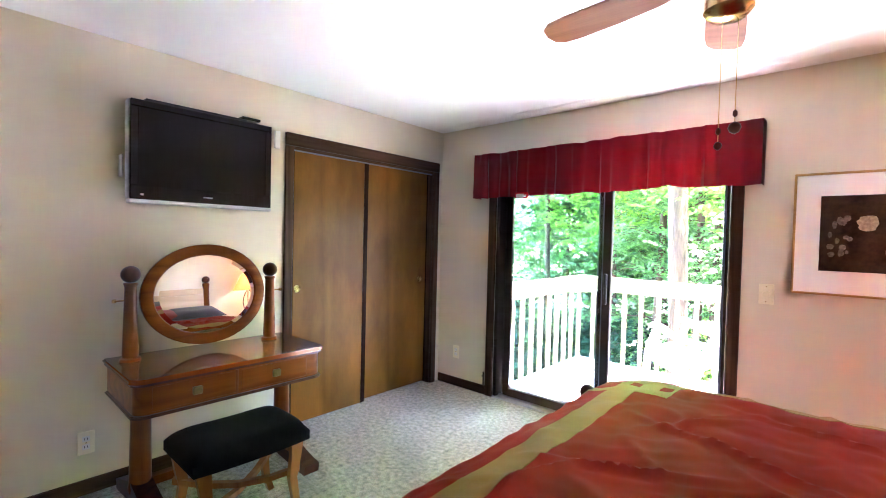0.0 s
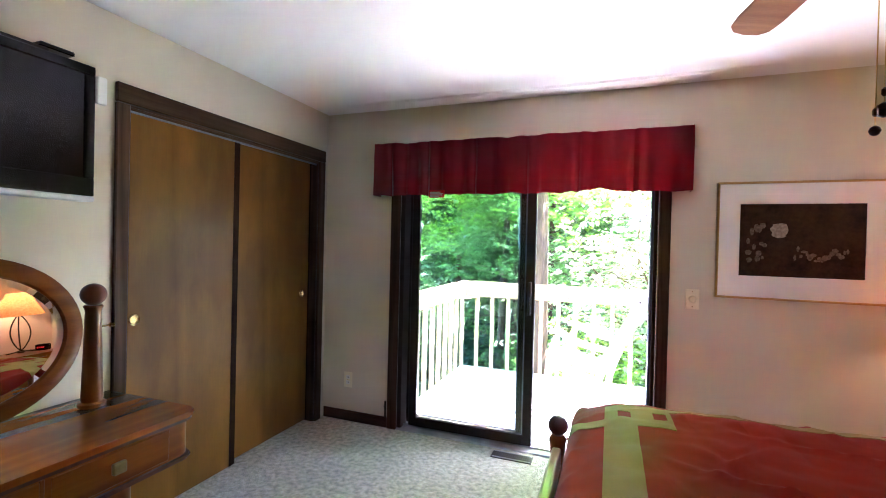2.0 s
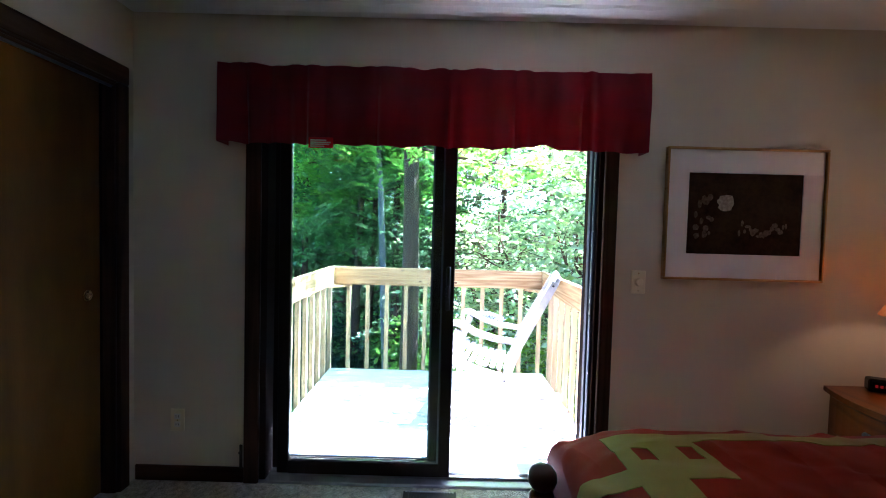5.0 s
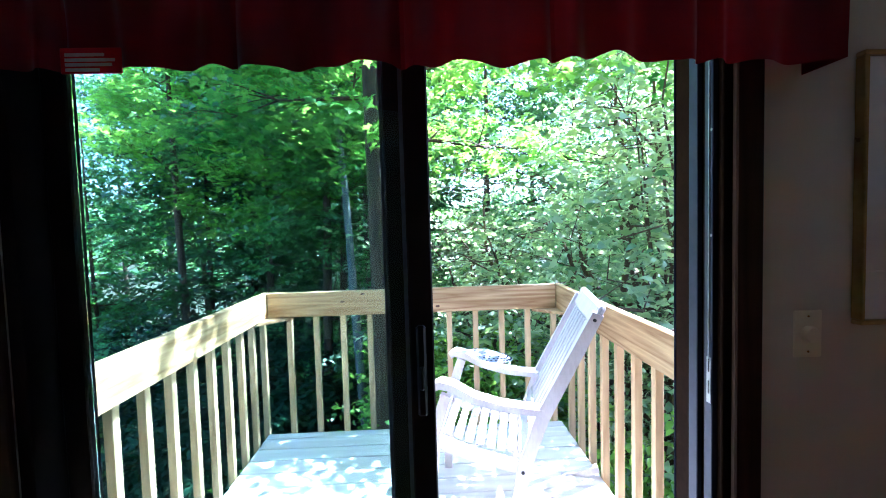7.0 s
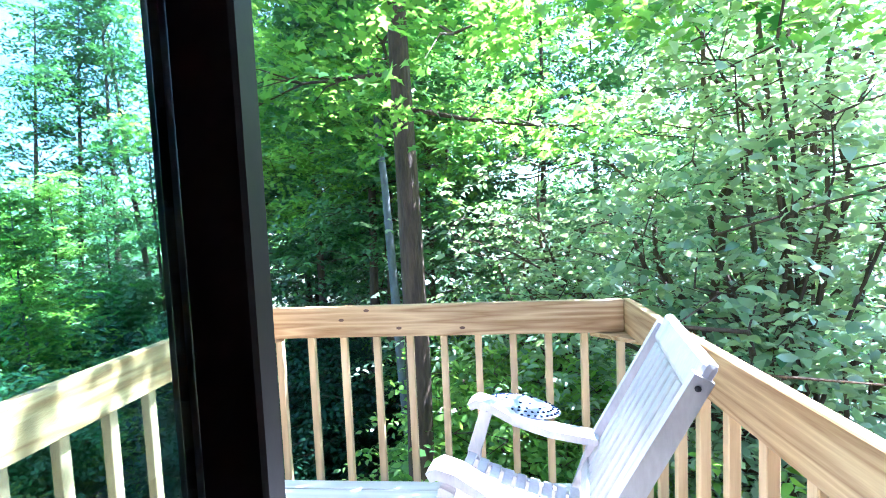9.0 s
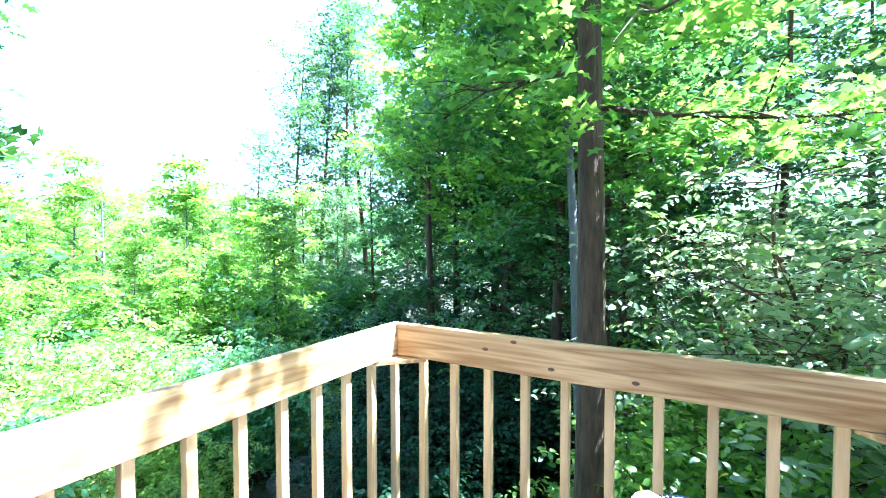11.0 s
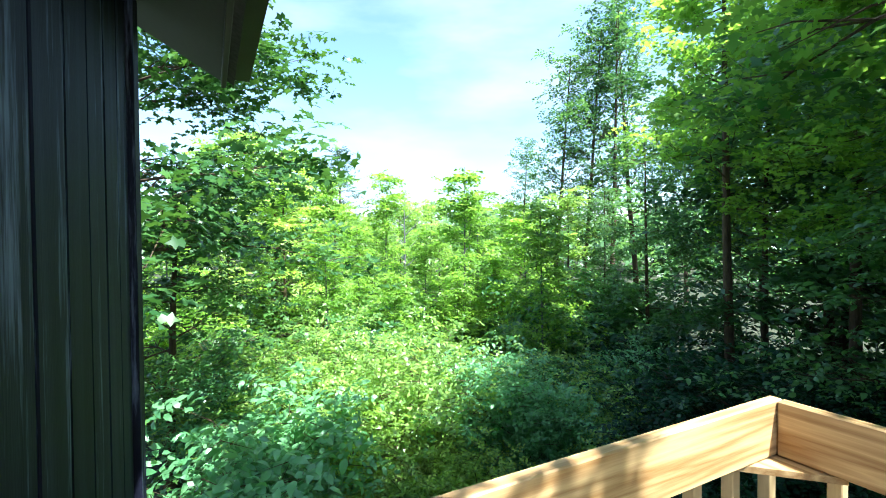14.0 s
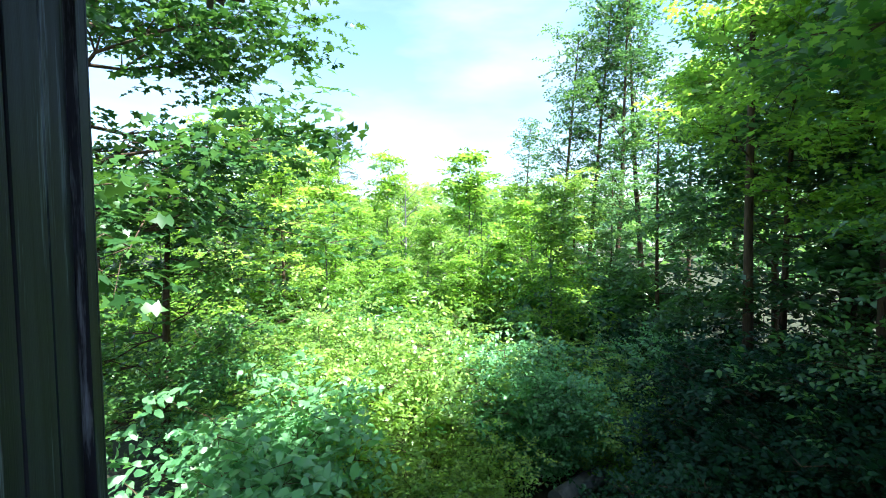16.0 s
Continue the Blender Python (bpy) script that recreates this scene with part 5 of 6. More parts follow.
M_BLADE = grain_wood("fan_blade_wood", (0.20, 0.085, 0.032), (0.32, 0.145, 0.058), "x", 0.5, 6.0, 0.05, spec=0.1)
for q in range(5):
    ang = 101 + 72 * q
    R = pose(FX, FY, 2.165, 0, 0, ang) @ pose(0, 0, 0, 11, 0, 0)
    bm = bmesh.new()
    prof = [(0.17, 0.042), (0.22, 0.052), (0.35, 0.062), (0.50, 0.066), (0.565, 0.060), (0.595, 0.040), (0.605, 0.0)]
    pts = [(x, w) for x, w in prof] + [(x, -w) for x, w in reversed(prof[:-1])]
    lo, hi = [bm.verts.new((x, w, -0.004)) for x, w in pts], [bm.verts.new((x, w, 0.004)) for x, w in pts]
    bm.faces.new(lo)
    bm.faces.new(hi)
    for i in range(len(pts)):
        bm.faces.new((lo[i], lo[(i + 1) % len(pts)], hi[(i + 1) % len(pts)], hi[i]))
    bmesh.ops.transform(bm, matrix=R, verts=bm.verts)
    bl = part("blade", bm, M_BLADE, fan)
    bm = box(bmesh.new(), 0.09, 0.21, -0.016, 0.016, 0.0045, 0.010, 0.002, R)
    box(bm, 0.18, 0.24, -0.035, 0.035, 0.0045, 0.009, 0.002, R)
    part("blade_iron", bm, M_BRASS, bl, "brass blade bracket")
for (cx, cy, zb, rad) in ((FX + 0.022, FY + 0.02, 1.722, 0.017), (FX - 0.010, FY - 0.02, 1.668, 0.011)):
    ch = part("pull_chain", tube(bmesh.new(), [(cx, cy, 2.03), (cx, cy, zb)], 0.0012, 6), M_BRASS, fan, "fine brass pull chain")
    part("chain_knob", lathe(bmesh.new(), [(0.003, zb + rad), (rad * 0.8, zb + rad * 0.6), (rad, zb), (rad * 0.7, zb - rad * 0.7), (0.003, zb - rad)], 14, pose(cx, cy, 0)), M_BALL, ch, "dark wooden knob", True)
    part("chain_bead", lathe(bmesh.new(), [(0.002, zb + 0.05), (0.006, zb + 0.045), (0.006, zb + 0.035), (0.002, zb + 0.03)], 8, pose(cx, cy, 0)), M_BALL, ch)

# ---- rocking chair on the deck ----
rk = thing("rocking_chair", (2.0, 1.12, DZ), "weathered white wooden rocking chair with slatted seat and back", "rocking chair")
YN, YF = 0.97, 1.53
for yc in (YN, YF):
    part("back_post", beam(bmesh.new(), [(2.005, yc, -0.063), (2.069, yc, 0.281), (2.159, yc, 0.535), (2.403, yc, 1.007)], 0.034, [0.045, 0.055, 0.06, 0.05], (0, 1, 0), 0.006), M_WHITEWOOD, rk)
    part("front_leg", beam(bmesh.new(), [(1.629, yc, -0.037), (1.645, yc, 0.233), (1.666, yc, 0.445), (1.724, yc, 0.623)], 0.034, [0.045, 0.05, 0.055, 0.05], (0, 1, 0), 0.006), M_WHITEWOOD, rk)
    inn = 0.022 if yc == YN else -0.022
    pts = [(1.666, yc + inn, 0.655), (1.693, yc + inn, 0.67), (1.746, yc + inn, 0.66), (1.852, yc + inn, 0.607), (1.979, yc + inn, 0.575), (2.085, yc + inn, 0.564), (2.164, yc + inn, 0.558)]
    part("armrest", beam(bmesh.new(), pts, 0.085, [0.030, 0.036, 0.034, 0.030, 0.030, 0.030, 0.028], (0, 1, 0), 0.008), M_WHITEWOOD, rk)
    pts = [(1.385, yc, -0.026), (1.544, yc, -0.074), (1.756, yc, -0.097), (1.968, yc, -0.099), (2.18, yc, -0.08), (2.361, yc, -0.037), (2.488, yc, 0.011)]
    part("rocker", beam(bmesh.new(), pts, 0.034, 0.040, (0, 1, 0), 0.006), M_WHITEWOOD, rk)
    part("seat_rail", beam(bmesh.new(), [(1.656, yc + inn, 0.398), (1.862, yc + inn, 0.329), (2.069, yc + inn, 0.286)], 0.026, 0.06, (0, 1, 0), 0.004), M_WHITEWOOD, rk)
    for bx, bz in ((2.387, 0.981), (2.069, 0.281), (1.661, 0.403)):
        sgn = -1 if yc == YN else 1
        part("bolt", lathe(bmesh.new(), [(0.008, 0.0), (0.008, 0.003), (0.003, 0.005)], 10, pose(bx, yc + sgn * 0.017, bz, 90 if sgn < 0 else -90, 0, 0)), M_RUBBER, rk, "dark bolt head")
for i in range(9):
    f = i / 8
    x = 1.667 + 0.405 * f
    z = 0.437 - 0.095 * f + 0.02 * (2 * f - 1) ** 2 - 0.012
    part("seat_slat", box(bmesh.new(), -0.019, 0.019, YN + 0.036, YF - 0.036, -0.008, 0.008, 0.003, pose(x, 0, z, 0, 14 - 6 * f, 0)), M_WHITEWOOD, rk)
part("front_rail", boxed(1.635, 1.66, YN + 0.036, YF - 0.036, 0.345, 0.408, 0.004), M_WHITEWOOD, rk)
ang = math.degrees(math.atan2(0.23, 0.445))
BK = pose(2.133, 0, 0.477, 0, ang, 0)
part("top_rail", box(bmesh.new(), -0.016, 0.020, YN - 0.012, YF + 0.012, 0.53, 0.64, 0.018, BK, 2), M_WHITEWOOD, rk, "rounded top rail")
part("lower_rail", box(bmesh.new(), -0.012, 0.014, YN + 0.018, YF - 0.018, -0.06, 0.0, 0.005, BK), M_WHITEWOOD, rk)
for i in range(8):
    yy = YN + 0.055 + i * (YF - YN - 0.11) / 7
    part("back_slat", box(bmesh.new(), -0.008, 0.008, yy - 0.022, yy + 0.022, 0.001, 0.529, 0.003, BK), M_WHITEWOOD, rk)
rk.location = (2.024, 1.048, DZ)
rk.rotation_euler = (0, 0, radians(-12))

cl = thing("dotted_hat", (1.99, 1.55, 0.60), "white cloth hat with blue dots lying on the armrest", "hat")
M_HAT = surf("white_hat_cloth", (0.50, 0.54, 0.62), (0.62, 0.66, 0.74), 12, 0.8, grain=300, bump=0.3)
M_HATDOT = plain("blue_dot", (0.006, 0.011, 0.030), 0.8, spec=0.05)
HM = pose(1.985, 1.555, 0.617, 0, 6, -12)


def dome_z(r):
    return 0.036 * (1 - r ** 2.4)


bm = bmesh.new()
rings = []
for i in range(8):
    r = max(0.02, i / 7)
    rings.append([bm.verts.new((0.165 * r * math.cos(2 * math.pi * k / 30), 0.10 * r * math.sin(2 * math.pi * k / 30), dome_z(r))) for k in range(30)])
bm.faces.new(rings[0])
for a, b in zip(rings, rings[1:]):
    for k in range(30):
        bm.faces.new((a[k], b[k], b[(k + 1) % 30], a[(k + 1) % 30]))
bmesh.ops.solidify(bm, geom=bm.faces[:], thickness=0.004)
bmesh.ops.transform(bm, matrix=HM, verts=bm.verts)
hat = part("crown", bm, M_HAT, cl, smooth=True)
for ring_r, cnt in ((0.93, 34), (0.80, 30), (0.66, 22), (0.40, 10)):
    for k in range(cnt):
        if ring_r < 0.75 and (k * 7) % 3 == 0:
            continue
        a = 2 * math.pi * (k + 0.5 * (ring_r < 0.9)) / cnt
        d = lathe(bmesh.new(), [(0.0062, 0.0), (0.0062, 0.0022), (0.001, 0.0026)], 6, HM @ pose(0.165 * ring_r * math.cos(a), 0.10 * ring_r * math.sin(a), dome_z(ring_r) + 0.0005))
        part("dot", d, M_HATDOT, hat)

# ---- outside: ground and woods ----
def ground_z(x, y):
    d = math.hypot(x - 1.5, y - 1)
    z = -3.1 - 0.5 * min(1, max(0, (d - 4) / 10)) + 0.35 * noise.noise((x * 0.12, y * 0.12, 0)) + 0.12 * noise.noise((x * 0.5, y * 0.5, 2))
    if d > 45:
        z += (d - 45) * 0.045
    return z


bm = bmesh.new()
radii = [0.0, 2.0, 4, 6, 8, 10, 13, 16, 20, 25, 32, 40, 52, 70, 100, 150, 230, 400]
rings = []
for r in radii[1:]:
    rings.append([bm.verts.new((1.5 + r * math.cos(2 * math.pi * i / 48), 1 + r * math.sin(2 * math.pi * i / 48),
                                ground_z(1.5 + r * math.cos(2 * math.pi * i / 48), 1 + r * math.sin(2 * math.pi * i / 48)))) for i in range(48)])
mid = bm.verts.new((1.5, 1, ground_z(1.5, 1)))
for i in range(48):
    bm.faces.new((mid, rings[0][i], rings[0][(i + 1) % 48]))
for a, b in zip(rings, rings[1:]):
    for i in range(48):
        bm.faces.new((a[i], b[i], b[(i + 1) % 48], a[(i + 1) % 48]))
single("ground", bm, M_GROUND, "brown forest floor with leaf litter", "ground", kind="structure", smooth=True)

RNG = np.random.default_rng(11)


LEAF_SHAPES = {
    "rhomb": (((-0.5, 0.0, 0.0), (-0.08, 0.5, 0.1), (0.5, 0.0, -0.12), (-0.08, -0.5, 0.1)), ((0, 1, 2), (0, 2, 3))),
    "oval": (((-0.5, 0.0, 0.0), (-0.22, 0.46, 0.09), (0.16, 0.40, 0.06), (0.5, 0.0, -0.14), (0.16, -0.40, 0.06), (-0.22, -0.46, 0.09)),
             ((0, 1, 5), (1, 2, 5), (2, 4, 5), (2, 3, 4))),
    "lobed": (((-0.5, 0.0, 0.0), (-0.34, 0.42, 0.05), (-0.10, 0.20, 0.04), (0.10, 0.56, 0.03), (0.22, 0.20, 0.01), (0.52, 0.0, -0.12),
               (0.22, -0.20, 0.01), (0.10, -0.56, 0.03), (-0.10, -0.20, 0.04), (-0.34, -0.42, 0.05)),
              ((0, 1, 2), (2, 3, 4), (4, 5, 6), (6, 7, 8), (8, 9, 0), (0, 2, 8), (2, 4, 6), (2, 6, 8))),
}


def leaf_soup(centers, per, spread, size, aspect=0.55, tilt=0.5, flat=0.6, oval=False, clear=None, keep=3.2, lobed=False):
    """Leaves in sprays: each spray is a twig with leaves on both sides in one leaning plane, scattered round a centre."""
    per_spray = 8 if size < 0.5 else 4
    sprays = max(1, round(per / per_spray))
    c = np.repeat(np.asarray(centers, float), sprays, axis=0)
    n = len(c)
    off = RNG.normal(size=(n, 3)) * spread
    off[:, 2] *= flat
    c = c + off
    if clear is not None:
        c = c[np.linalg.norm(c - np.array(clear), axis=1) > keep]
        n = len(c)
    az = RNG.uniform(0, 2 * math.pi, n)
    axis = np.stack([np.cos(az), np.sin(az), RNG.normal(size=n) * 0.28 - 0.12], axis=1)
    axis /= np.linalg.norm(axis, axis=1)[:, None]
    side = np.cross(axis, np.array([0, 0, 1.0])) + RNG.normal(size=(n, 3)) * np.array([0.05, 0.05, 0.3])
    side /= np.linalg.norm(side, axis=1)[:, None]
    up = np.cross(side, axis)
    k = np.tile(np.arange(per_spray), n)
    c, axis, side, up = (np.repeat(a, per_spray, axis=0) for a in (c, axis, side, up))
    m = len(c)
    along = (k / (per_spray - 1) - 0.5)[:, None]
    sgn = np.where(k % 2, 1.0, -1.0)[:, None]
    L = (size * RNG.uniform(0.65, 1.25, m))[:, None]
    ax = axis * (0.55 + 0.5 * (along > 0.4)) + side * sgn * 0.85 * (along < 0.4) + RNG.normal(size=(m, 3)) * 0.22
    ax /= np.linalg.norm(ax, axis=1)[:, None]
    nor = up + RNG.normal(size=(m, 3)) * tilt * 0.75
    bx = np.cross(nor, ax)
    bx /= np.linalg.norm(bx, axis=1)[:, None]
    nor = np.cross(ax, bx)
    c = c + axis * along * size * per_spray * 0.42 + ax * L * 0.5
    c[:, 2] -= (np.abs(along[:, 0]) ** 2) * size * 1.2
    W = L * aspect
    shape, faces = LEAF_SHAPES["lobed" if lobed else "oval" if oval else "rhomb"]
    v = np.stack([c + ax * L * a + bx * W * b + nor * L * h for a, b, h in shape], axis=1)
    i = np.arange(m)[:, None] * len(shape)
    t = np.concatenate([i + np.array([f]) for f in faces], axis=1).reshape(-1, 3)
    return v.reshape(-1, 3), t


def skeleton_of(rs, height, r0, first, limbs, reach, rise, lean=(0, 0), droop=0.1, twigs=5, segs=4):
    """Trunk and limbs as polylines with radii, and the points that carry leaves."""
    lines, tips = [], []
    trunk = []
    for i in range(9):
        f = i / 8
        trunk.append(Vector((lean[0] * f + 0.25 * r0 * 3 * noise.noise((f * 3, r0 * 50, 1)), lean[1] * f + 0.75 * r0 * noise.noise((f * 3, 4, r0 * 30)), height * f)))
    lines.append((trunk, [r0 * (1.35 if i == 0 else 1.0) * (1 - 0.85 * (i / 8) ** 1.2) for i in range(9)]))
    for j in range(limbs):
        f = first + (0.97 - first) * (j + rs.random() * 0.7) / limbs
        k = min(7, int(f * 8))
        base = trunk[k].lerp(trunk[k + 1], f * 8 - k)
        a = j * 2.4 + rs.random() * 1.2
        ln = reach * (1 - 0.65 * (f - first) / (1 - first + 1e-6)) * rs.uniform(0.7, 1.15)
        d = Vector((math.cos(a), math.sin(a), rise + rs.uniform(-0.2, 0.25))).normalized()
        pts, rr = [base], [r0 * 0.20 * (1 - 0.6 * f) + 0.006]
        for s in range(1, segs + 1):
            d = (d + Vector((rs.uniform(-0.4, 0.4), rs.uniform(-0.4, 0.4), rs.uniform(-0.25, 0.28) - droop))).normalized()
            pts.append(pts[-1] + d * ln / segs)
            rr.append(rr[0] * (1 - 0.88 * s / segs))
            if s > 1:
                tips.append(pts[-1])
            for q in range(twigs):
                dd = (d + Vector((rs.uniform(-1, 1), rs.uniform(-1, 1), rs.uniform(-0.45, 0.5)))).normalized()
                e = pts[-1] + dd * ln * rs.uniform(0.15, 0.36)
                if s > 1 or q % 2:
                    tips.append(e)
                    tips.append(pts[-1].lerp(e, 0.6))
                if q < 3:
                    lines.append(([pts[-1], pts[-1].lerp(e, 0.5) + Vector((0, 0, 0.03 * ln)), e], [rr[-1] * 0.5 + 0.004, rr[-1] * 0.3 + 0.003, 0.002]))
        lines.append((pts, rr))
    return lines, tips


def wood_mesh(lines, fat=0.03):
    bm = bmesh.new()
    for pts, rr in lines:
        tube(bm, pts, rr, 10 if rr[0] > fat * 2.5 else 6 if rr[0] > fat else 4)
    return bm


EYE_ROOM = Vector((1.3, 0.6, 1.5))


def tree(name, base, label, rs_seed, bark, leaf, height, r0, first, limbs, reach, rise=0.35, lean=(0, 0), droop=0.1, per=30, spread=0.25, size=0.11, twigs=5, flat=0.6, tilt=0.5, aspect=0.55, group="", oval=False, lobed=False, keep=3.0, cloak=0):
    rs = random.Random(rs_seed)
    t = thing(name, base, label, "tree", group)
    lines, tips = skeleton_of(rs, height, r0, first, limbs, reach, rise, lean, droop, twigs)
    away = EYE_ROOM - Vector(base)
    for i in range(cloak):
        z, a, r = height * rs.uniform(first - 0.03, 0.8), rs.uniform(0, 6.28), rs.uniform(0.35, 1.3)
        tips.append(Vector((lean[0] * z / height + r * math.cos(a), lean[1] * z / height + r * math.sin(a), z)))
    lines = [ln for k, ln in enumerate(lines) if k == 0 or min((q - away).length for q in ln[0][1:]) > keep]
    bm = wood_mesh(lines)
    bmesh.ops.translate(bm, verts=bm.verts, vec=BASE[t.name])
    part("trunk", bm, bark, t, smooth=True)
    tips = [q for q in tips if (q - away).length > keep]
    v, f = leaf_soup([tuple(p) for p in tips], per, spread, size, aspect, tilt, flat, oval, away, keep, lobed)
    soup("crown", v, f, leaf, t)
    return t


def bush(name, base, label, rs_seed, leaf, height, radius, stems=9, per=30, spread=0.16, size=0.09, group="", bark=None, category="shrub", flat=0.7, oval=False, arch=0.0, stem=1.0):
    rs = random.Random(rs_seed)
    t = thing(name, base, label, category, group)
    lines, tips = [], []
    for j in range(stems):
        a, out = j * 2.4 + rs.random(), radius * math.sqrt((j + 0.5) / stems)
        h = height * rs.uniform(0.65, 1.05) * (1 - 0.35 * (out / radius) ** 2)
        pts = [Vector((0.1 * math.cos(a), 0.1 * math.sin(a), -0.1))]
        for s in range(1, 9):
            f = s / 8
            w = 0.1 * radius
            pts.append(Vector((math.cos(a) * out * f ** 1.8 + rs.uniform(-w, w), math.sin(a) * out * f ** 1.8 + rs.uniform(-w, w), h * (1.18 * f - 0.18 * f ** 3) - 0.30 * h * arch * max(0, f - 0.35) ** 2 / 0.42)))
            for q in range(3 + s % 2 if s > 1 else 0):
                e = pts[-1] + Vector((rs.uniform(-1, 1), rs.uniform(-1, 1), rs.uniform(-0.3, 0.5))) * radius * 0.35
                tips.append(e)
                if q < 2:
                    lines.append(([pts[-1], e], [0.007, 0.002]))
        lines.append((pts, [stem * r for r in (0.022, 0.019, 0.016, 0.014, 0.011, 0.009, 0.006, 0.004, 0.002)]))
    lines = [ln for ln in lines if not any(p.x + base[0] > -1.5 and (p.y + base[1] < 0.8 or (p.x + base[0] < 2.8 and p.y + base[1] < 4 and p.z + base[2] > 0.2)) for p in ln[0])]
    bm = wood_mesh(lines)
    bmesh.ops.translate(bm, verts=bm.verts, vec=BASE[t.name])
    part("trunk", bm, bark or M_BARK, t, smooth=True)
    tips = [p for p in tips if not (p.y + base[1] < 2.1 and p.x + base[0] > -1.5) and not (p.x + base[0] < 2.95 and p.y + base[1] < 5.0 and p.z + base[2] > 0.4)]
    v, f = leaf_soup([tuple(p) for p in tips], per, spread, size, 0.5, 0.7, flat, oval)
    soup("leaves", v, f, leaf, t)
    return t


def at_ground(x, y, dz=-0.15):
    return (x, y, ground_z(x, y) + dz)


def place(src, x, y, rot, scale, dz=-0.15):
    """A copy on the ground, turned and sized."""
    c = copy_thing(src, Matrix.Identity(4))
    c.matrix_basis = Matrix.Translation(at_ground(x, y, dz)) @ Matrix.Rotation(radians(rot), 4, 'Z') @ Matrix.Diagonal((*scale, 1))
    return c


def polar(a, d):
    """A spot at a degrees left of straight out, d metres from the deck."""
    return 1.4 - d * math.sin(radians(a)), 0.4 + d * math.cos(radians(a))


# the large trunk close to the railing
maple = tree("maple_tree", at_ground(1.10, 4.05), "tall maple with a straight ridged brown trunk", 3, M_BARK, M_LEAFBRIGHT, 13, 0.15, 0.44, 30, 3.1, 0.10, (0.05, 0.1), 0.09, 18, 0.26, 0.13, 5, 0.5, aspect=0.75, lobed=True, keep=2.3, cloak=220)
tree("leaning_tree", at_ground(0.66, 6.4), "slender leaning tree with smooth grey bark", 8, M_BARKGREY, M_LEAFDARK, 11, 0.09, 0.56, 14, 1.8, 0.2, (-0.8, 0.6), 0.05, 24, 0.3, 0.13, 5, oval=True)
bush("arching_shrub", at_ground(4.3, 3.9), "arching multi-stemmed shrub, sunlight put into its pale leaf colour", 21, M_LEAFPALE, 9.4, 2.9, 26, 16, 0.24, 0.125, oval=True, arch=1.0, stem=2.6, bark=M_BARK)
bush("arching_shrub", at_ground(4.1, 3.15), "tall narrow shrub beside the deck, sunlight put into its pale leaf colour", 23, M_LEAFPALE, 11.5, 1.4, 16, 24, 0.26, 0.105, oval=True, arch=0.8, stem=1.1, bark=M_BARK)
bush("arching_shrub", at_ground(3.0, 6.6), "tall arching shrub, sunlight put into its pale leaf colour", 22, M_LEAFPALE, 8.4, 2.4, 20, 20, 0.24, 0.125, oval=True, arch=1.0, stem=2.2, bark=M_BARK)

# a broad-leaved tree past the house corner
tree("oak_tree", at_ground(-8.6, -1.7), "oak with broad lobed leaves on spreading limbs", 15, M_BARK, M_LEAFOAK, 14.0, 0.20, 0.25, 36, 4.6, 0.14, (1.4, 0.9), 0.11, 15, 0.32, 0.17, 5, 0.6, 0.6, 0.75, lobed=True)
bush("broad_leaved_sapling", at_ground(-4.3, 0.75), "young tree with large pale green leaves", 31, M_LEAFSAPLING, 3.3, 1.1, 11, 18, 0.22, 0.17, oval=True)
bush("broad_leaved_sapling", at_ground(-5.6, 1.5), "young tree with large pale green leaves", 33, M_LEAFSAPLING, 3.0, 1.1, 10, 18, 0.22, 0.16, oval=True)

tree("oak_tree", at_ground(*polar(94, 10.5)), "young oak with low spreading limbs", 16, M_BARK, M_LEAFOAK, 6.6, 0.10, 0.16, 30, 2.5, 0.2, (-0.3, 0.2), 0.08, 16, 0.24, 0.125, 3, 0.5, 0.5, 0.75, lobed=True)

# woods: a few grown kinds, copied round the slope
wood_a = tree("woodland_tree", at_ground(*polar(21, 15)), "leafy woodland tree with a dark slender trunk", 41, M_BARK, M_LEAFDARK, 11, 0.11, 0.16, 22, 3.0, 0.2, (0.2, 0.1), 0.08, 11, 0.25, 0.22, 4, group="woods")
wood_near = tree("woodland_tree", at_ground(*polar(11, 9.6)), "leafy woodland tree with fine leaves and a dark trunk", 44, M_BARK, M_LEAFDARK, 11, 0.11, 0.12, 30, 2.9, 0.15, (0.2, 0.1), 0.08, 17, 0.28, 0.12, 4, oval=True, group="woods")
# crown made to look sunlit by its brighter leaf colour
wood_sun = tree("woodland_tree", at_ground(*polar(13, 9.4)), "woodland tree with a layered crown, sunlight put into its yellow-green", 45, M_BARK, M_LEAFBRIGHT, 12.5, 0.12, 0.44, 26, 2.7, 0.12, (0.2, -0.2), 0.09, 13, 0.28, 0.14, 4, 0.5, aspect=0.75, lobed=True, group="woods")
for a, d, s in ((13, 11.8, 1.0), (7, 8.4, 1.0), (20, 12.5, 1.05), (30, 12.5, 1.0)):
    place(wood_sun, *polar(a, d), 70 * a, (s, s, s * 1.05))
wood_b = tree("woodland_tree", at_ground(*polar(12, 14.5)), "leafy woodland tree with dense green crown", 42, M_BARK, M_LEAF, 12, 0.12, 0.14, 24, 3.0, 0.25, (-0.3, 0.2), 0.06, 11, 0.26, 0.22, 4, group="woods")
wood_c = tree("young_sunlit_tree", at_ground(*polar(82, 19)), "young tree with yellow-green leaves toned as sunlit", 43, M_BARK, M_LEAFSUNLIT, 8.4, 0.08, 0.12, 34, 2.5, 0.30, (0, 0), 0.06, 9, 0.20, 0.21, 2, 0.25, 0.4, group="young trees")
